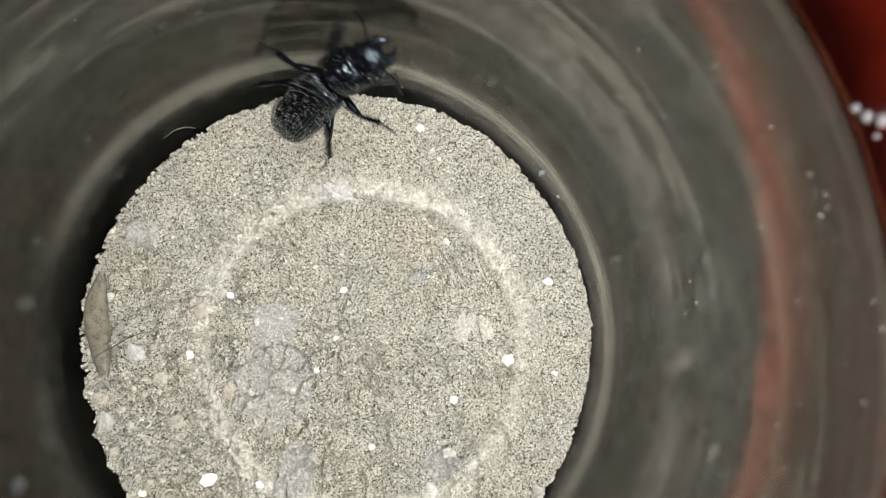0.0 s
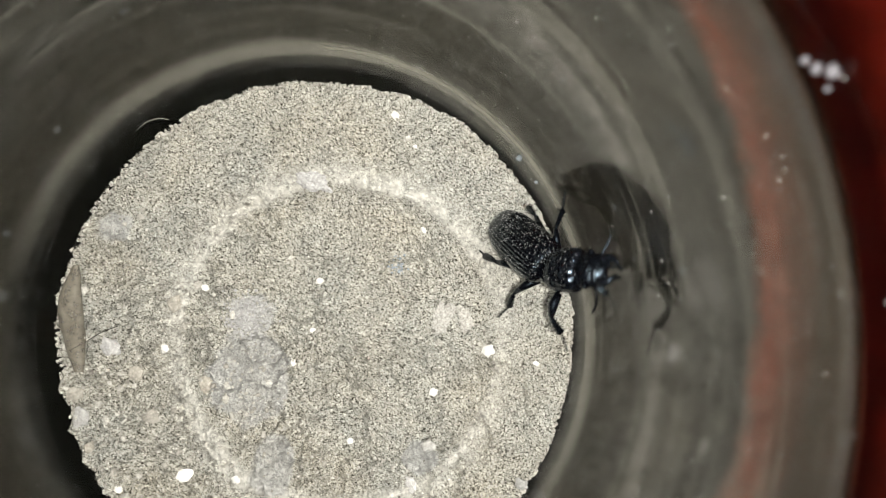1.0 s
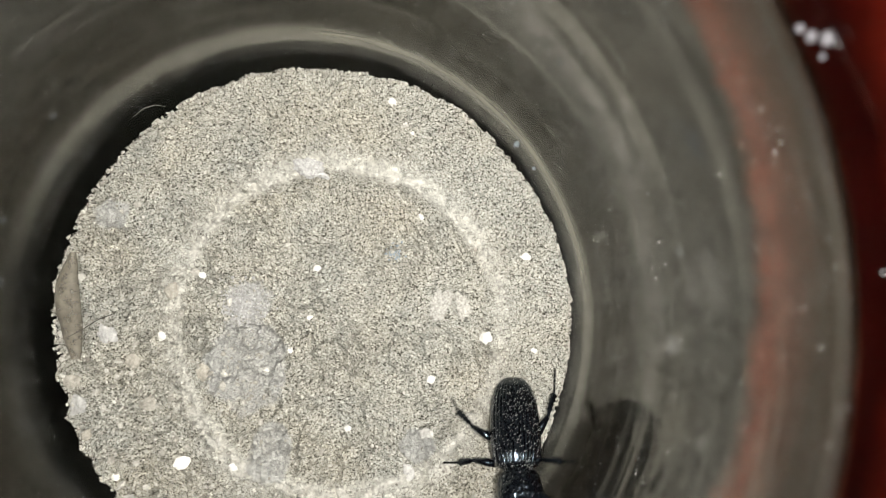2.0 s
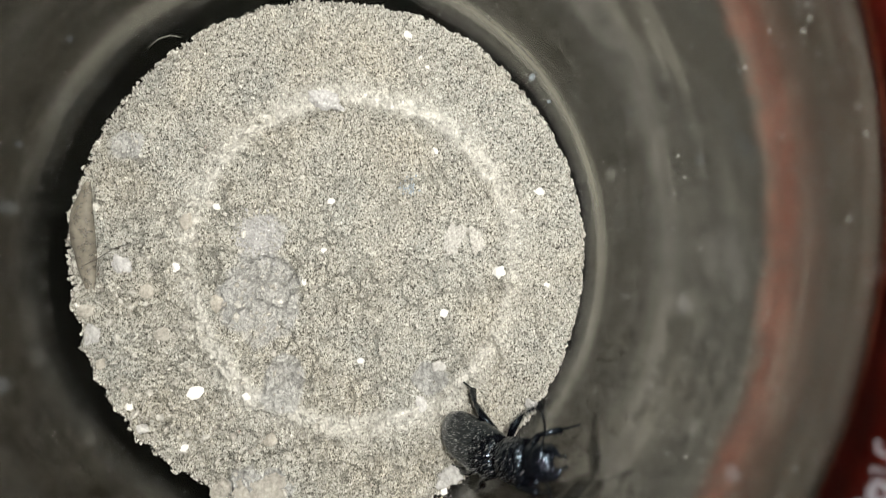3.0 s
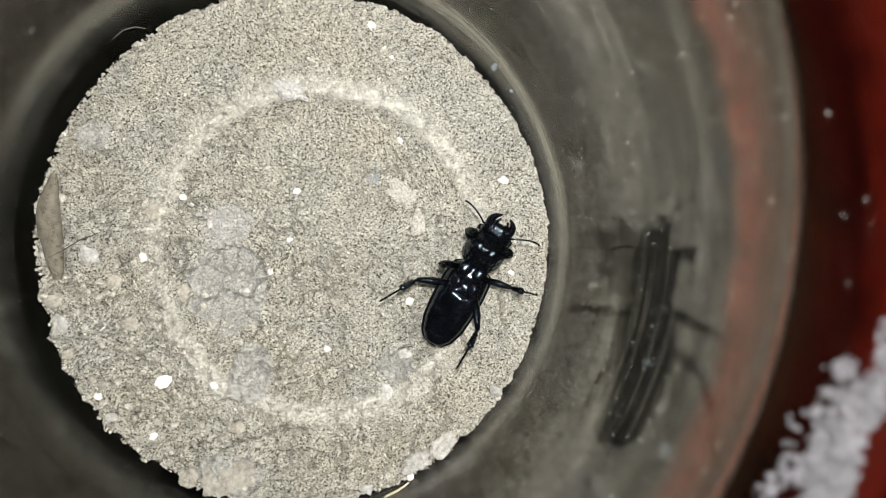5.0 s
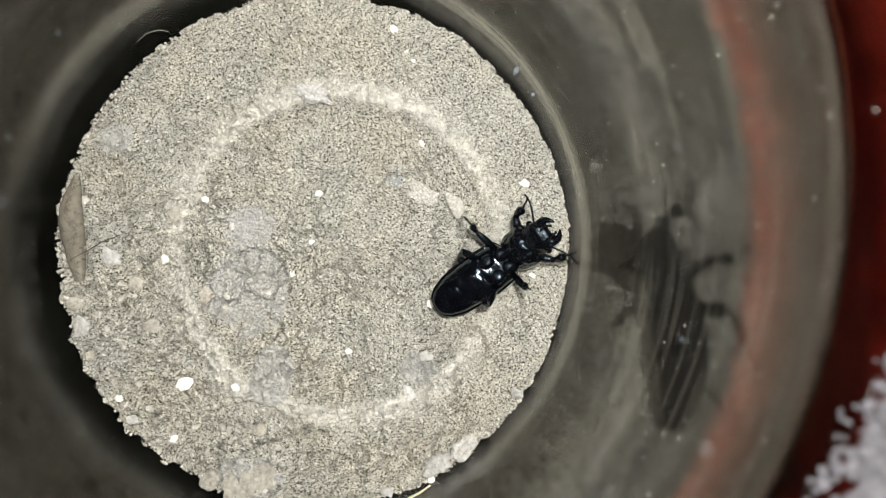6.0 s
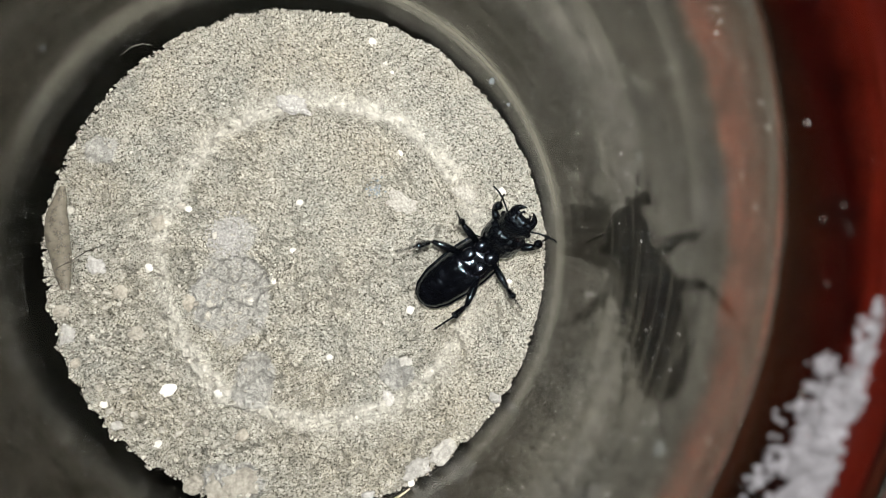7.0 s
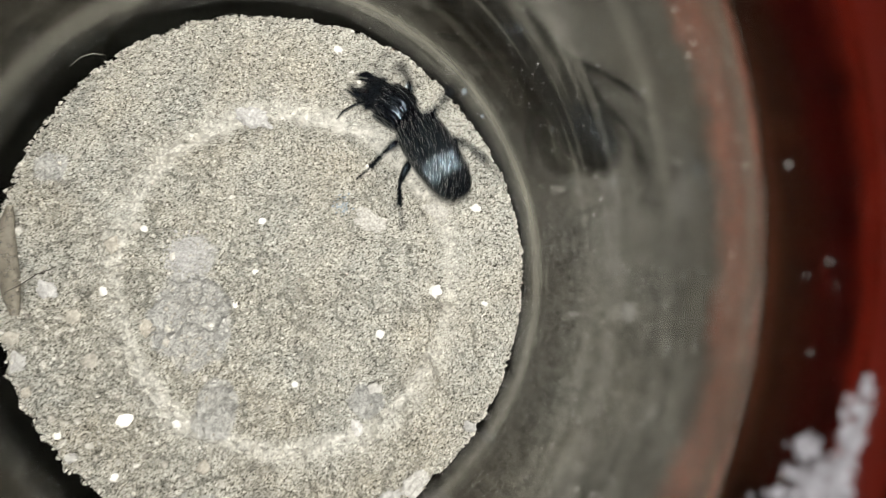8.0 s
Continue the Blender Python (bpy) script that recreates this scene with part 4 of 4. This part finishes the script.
# seconds, x, y and height of its middle over the soil, heading, pitch, roll, bend of the thorax aside and to the belly
STEPS = [
    (0, -0.7, 46.3, 12.4, 34.9, 40.1, 12.7, -14.1, 11.9), (0.1, 4.2, 44.1, 8, 12.8, 22.5, 15, 0.1, -1.1), (0.2, 12.9, 40.4, 6.9, -14.4, 14.1, 23.5, -1.8, -5.2),
    (0.3, 20.5, 34.4, 5.9, -15.3, 14.2, 4.3, -0.4, -5.5), (0.5, 27.6, 29.8, 8.4, -32.4, 20.7, 8.6, 6.1, 10.5), (0.7, 36.3, 23.6, 6.8, -29.6, 20.4, 4.4, 2.8, -10.7),
    (0.9, 40.8, 14.4, 10.6, -34.7, 29.7, 12.4, 12.3, -11.4), (1, 40.4, 13.4, 13.3, -48.9, 45.3, 12, 34.5, -1.4), (1.1, 41.8, 9.8, 7.9, -57.1, 23.1, 5.1, 5.5, -5.9),
    (1.3, 41.9, 5.7, 6.8, -68.4, 18.5, 7.5, 4.3, -10.5), (1.5, 42.1, -1.7, 11.6, -67.9, 43.9, 7.4, 9.1, 12.4), (1.7, 40.2, -14.1, 10.2, -73, 29.9, 7.8, 8, -16.7),
    (2, 36.2, -23.1, 9.1, -90.3, 29.6, 6.1, 5.4, -20.3), (2.4, 30.5, -28.5, 11.5, -59.8, 35.2, 8.3, 7.4, -16.6), (2.8, 27.9, -29.6, 11.5, -21.5, 34.4, 6.7, 5.1, -8.8),
    (3, 30.5, -31.8, 15.2, -12.6, 56.8, 6.7, 18.8, 6.4), (3.2, 34.6, -25.1, 10.4, 22.8, 28.1, 9.2, 4.1, -6.1), (3.5, 34.9, -27.7, 22.9, 0.4, 69.5, 6, 3.6, 15.7),
    (3.7, 40.6, -16.9, 18, 30.7, 37.6, -15.2, 4.1, -0.8), (3.8, 41.4, -6.5, 7.3, 53.9, 19.3, -35.8, 0.7, -6.5), (3.85, 37.2, -5.2, 5.8, 72, 6, -115, 6, 4.8),
    (3.9, 35, -3.7, 3.9, 86, 2, -180, 0, 5.5), (4, 36.4, -5.2, 3.9, 86, 2, -180, 0, 7), (4.2, 36.9, -5, 3.9, 84, 2, -180, 0, 10),
    (4.7, 35, -4, 4, 68, 3, -184, 4, 27.3), (5.3, 32.5, -2.8, 4.1, 48, 3, -180, 0, 48), (5.5, 34, -2.1, 4.1, 37, 3, -180, 0, 47.8),
    (6, 35.3, -1.4, 4.1, 35, 3, -180, -2, 47.2), (6.5, 37.2, 0.6, 4.5, 34, 5, -180, -6, 46.6), (7, 36.2, 1.4, 4.3, 36, 4, -178, -12, 46),
    (7.2, 37.2, 3.7, 4.3, 57, 4, -182, 2, 28.7), (7.3, 36.6, 2.4, 4.5, 60, 5, -195, 8, 20), (7.4, 37.4, 2.9, 4.5, 67, 5, -215, 4, 6),
    (7.45, 33, 6.5, 5, 76, 5, -250, 0, -25), (7.5, 28.9, 10.4, 5.2, 89, 6, -290, 0, -50), (7.6, 28.9, 15.3, 3.4, 78, 0.4, -360, 0.1, 5.7),
    (7.7, 33.5, 15.5, 4.2, 76, 3.7, -353, -7, 11.3), (7.8, 32.3, 18.5, 3.7, 87, 2.9, -360, -0.1, 13.8), (7.9, 30.2, 20.8, 3.9, 99, 4, -359.8, 6, 17),
    (8, 28, 27.3, 4.6, 122, -3, -360, 22, 8),
]


def on_its_back(t):
    return 3.86 < t < 7.47


def body_at(t):
    """The beetle's pose at t, in millimetres, straight between its steps."""
    times = [r[0] for r in STEPS]
    x, y, z, yaw, pitch, roll = (float(np.interp(t, times, [r[k] for r in STEPS])) for k in range(1, 7))
    return pose(x, y, ZS + z, roll, -pitch, yaw) @ Matrix.Diagonal((SIZE, SIZE, SIZE, 1))


def past_wall(p):
    """How far a place lies beyond the glass, in millimetres."""
    h = p.z - ZS
    return math.hypot(p.x - JAR[0] - LEAN[0] * h, p.y - JAR[1] - LEAN[1] * h) - wall_radius(h)


def leg_turn(body, hip, reach, side, swing, lift, turn, back):
    """The leg's lift and swing nearest to those wished at which its joints stay inside the glass and over the soil."""
    joints = (Vector((0, side * 4.4 * reach, 0.9)), Vector((0, side * 7.4 * reach, -1.5)), Vector((0, side * 10.4 * reach, -2.2)))
    best, found = 1e9, (lift, swing)
    for dl in (0, 12, -12, 25, -25, 40, 58, 76):
        for ds in (0, 20, -20, 40, -40, 62, -62):
            m = body @ pose(*hip, side * (lift + dl), 0, -side * (turn + swing + ds))
            places = [m @ p for p in joints]
            cost = abs(dl) * 0.4 + abs(ds) * 0.35
            cost += 60 * sum(max(0.0, past_wall(p) + 0.15) for p in places)
            cost += 14 * sum(max(0.0, ZS - 0.2 - p.z) for p in places)
            if not back:      # a foot wants to stand on something
                cost += 3 * max(0.0, min(places[2].z - ZS - 0.8, -past_wall(places[2]) - 0.5))
            if cost < best:
                best, found = cost, (lift + dl, swing + ds)
    return found


def motions():
    up = [ZS + soil_height(x, y, False) + 0.3 for x, y in ((23.3, 3.9), (19.9, 10.6), (27.4, 3.6), (22.4, 5.0), (32.0, 12.0))]
    walk(FLAKES[0], [(t, pose(x * M, y * M, z * M, 0, 0, a)) for t, x, y, z, a in ((0.0, 23.3, 3.9, up[0], -25), (4.3, 23.3, 3.9, up[0], -25), (4.7, 21.0, 7.6, up[1] + 0.8, 10), (5.1, 19.9, 10.6, up[1], 58), (8.0, 19.9, 10.6, up[1], 58))])
    walk(FLAKES[1], [(t, pose(x * M, y * M, z * M, 0, 0, a)) for t, x, y, z, a in ((0.0, 27.4, 3.6, up[2], 15), (4.4, 27.4, 3.6, up[2], 15), (5.2, 22.4, 5.0, up[3], -10), (5.7, 22.6, 5.2, up[3], -6), (6.0, 26.0, 8.4, up[4] + 1.0, 30), (6.3, 32.0, 12.0, up[4], 60), (8.0, 32.0, 12.0, up[4], 60))])
    walk(BEETLE, [(t, pose(x * M, y * M, (ZS + z) * M, roll, -pitch, yaw)) for t, x, y, z, yaw, pitch, roll, bend, bow in STEPS])
    walk(MOVABLE["thorax"], [(t, pose(1 * M, 0, 0, 0, bow, bend)) for t, x, y, z, yaw, pitch, roll, bend, bow in STEPS])
    bodies = [body_at(n / 10) for n in range(81)]
    for (kind, i, side), (leg, hip, turn, reach) in [(k, v) for k, v in MOVABLE.items() if k != "thorax"]:
        rows = []
        for n in range(81):
            t = n / 10
            back = on_its_back(t)
            phase = (0.0 if (i + (side > 0)) % 2 else math.pi) + 2 * math.pi * t * 2.3
            if back:
                swing, lift = 20 * math.sin(phase * 0.83 + i), -44 - 20 * math.sin(phase * 0.61 + i * 2.1 + side)
            else:
                swing, lift = 18 * math.sin(phase), 8 * math.cos(phase)
            lift, swing = leg_turn(bodies[n], hip, reach, side, swing, lift, turn, back)
            rows.append((t, pose(*[c * M for c in hip], side * lift, 0, -side * (turn + swing))))
        walk(leg, rows)


motions()
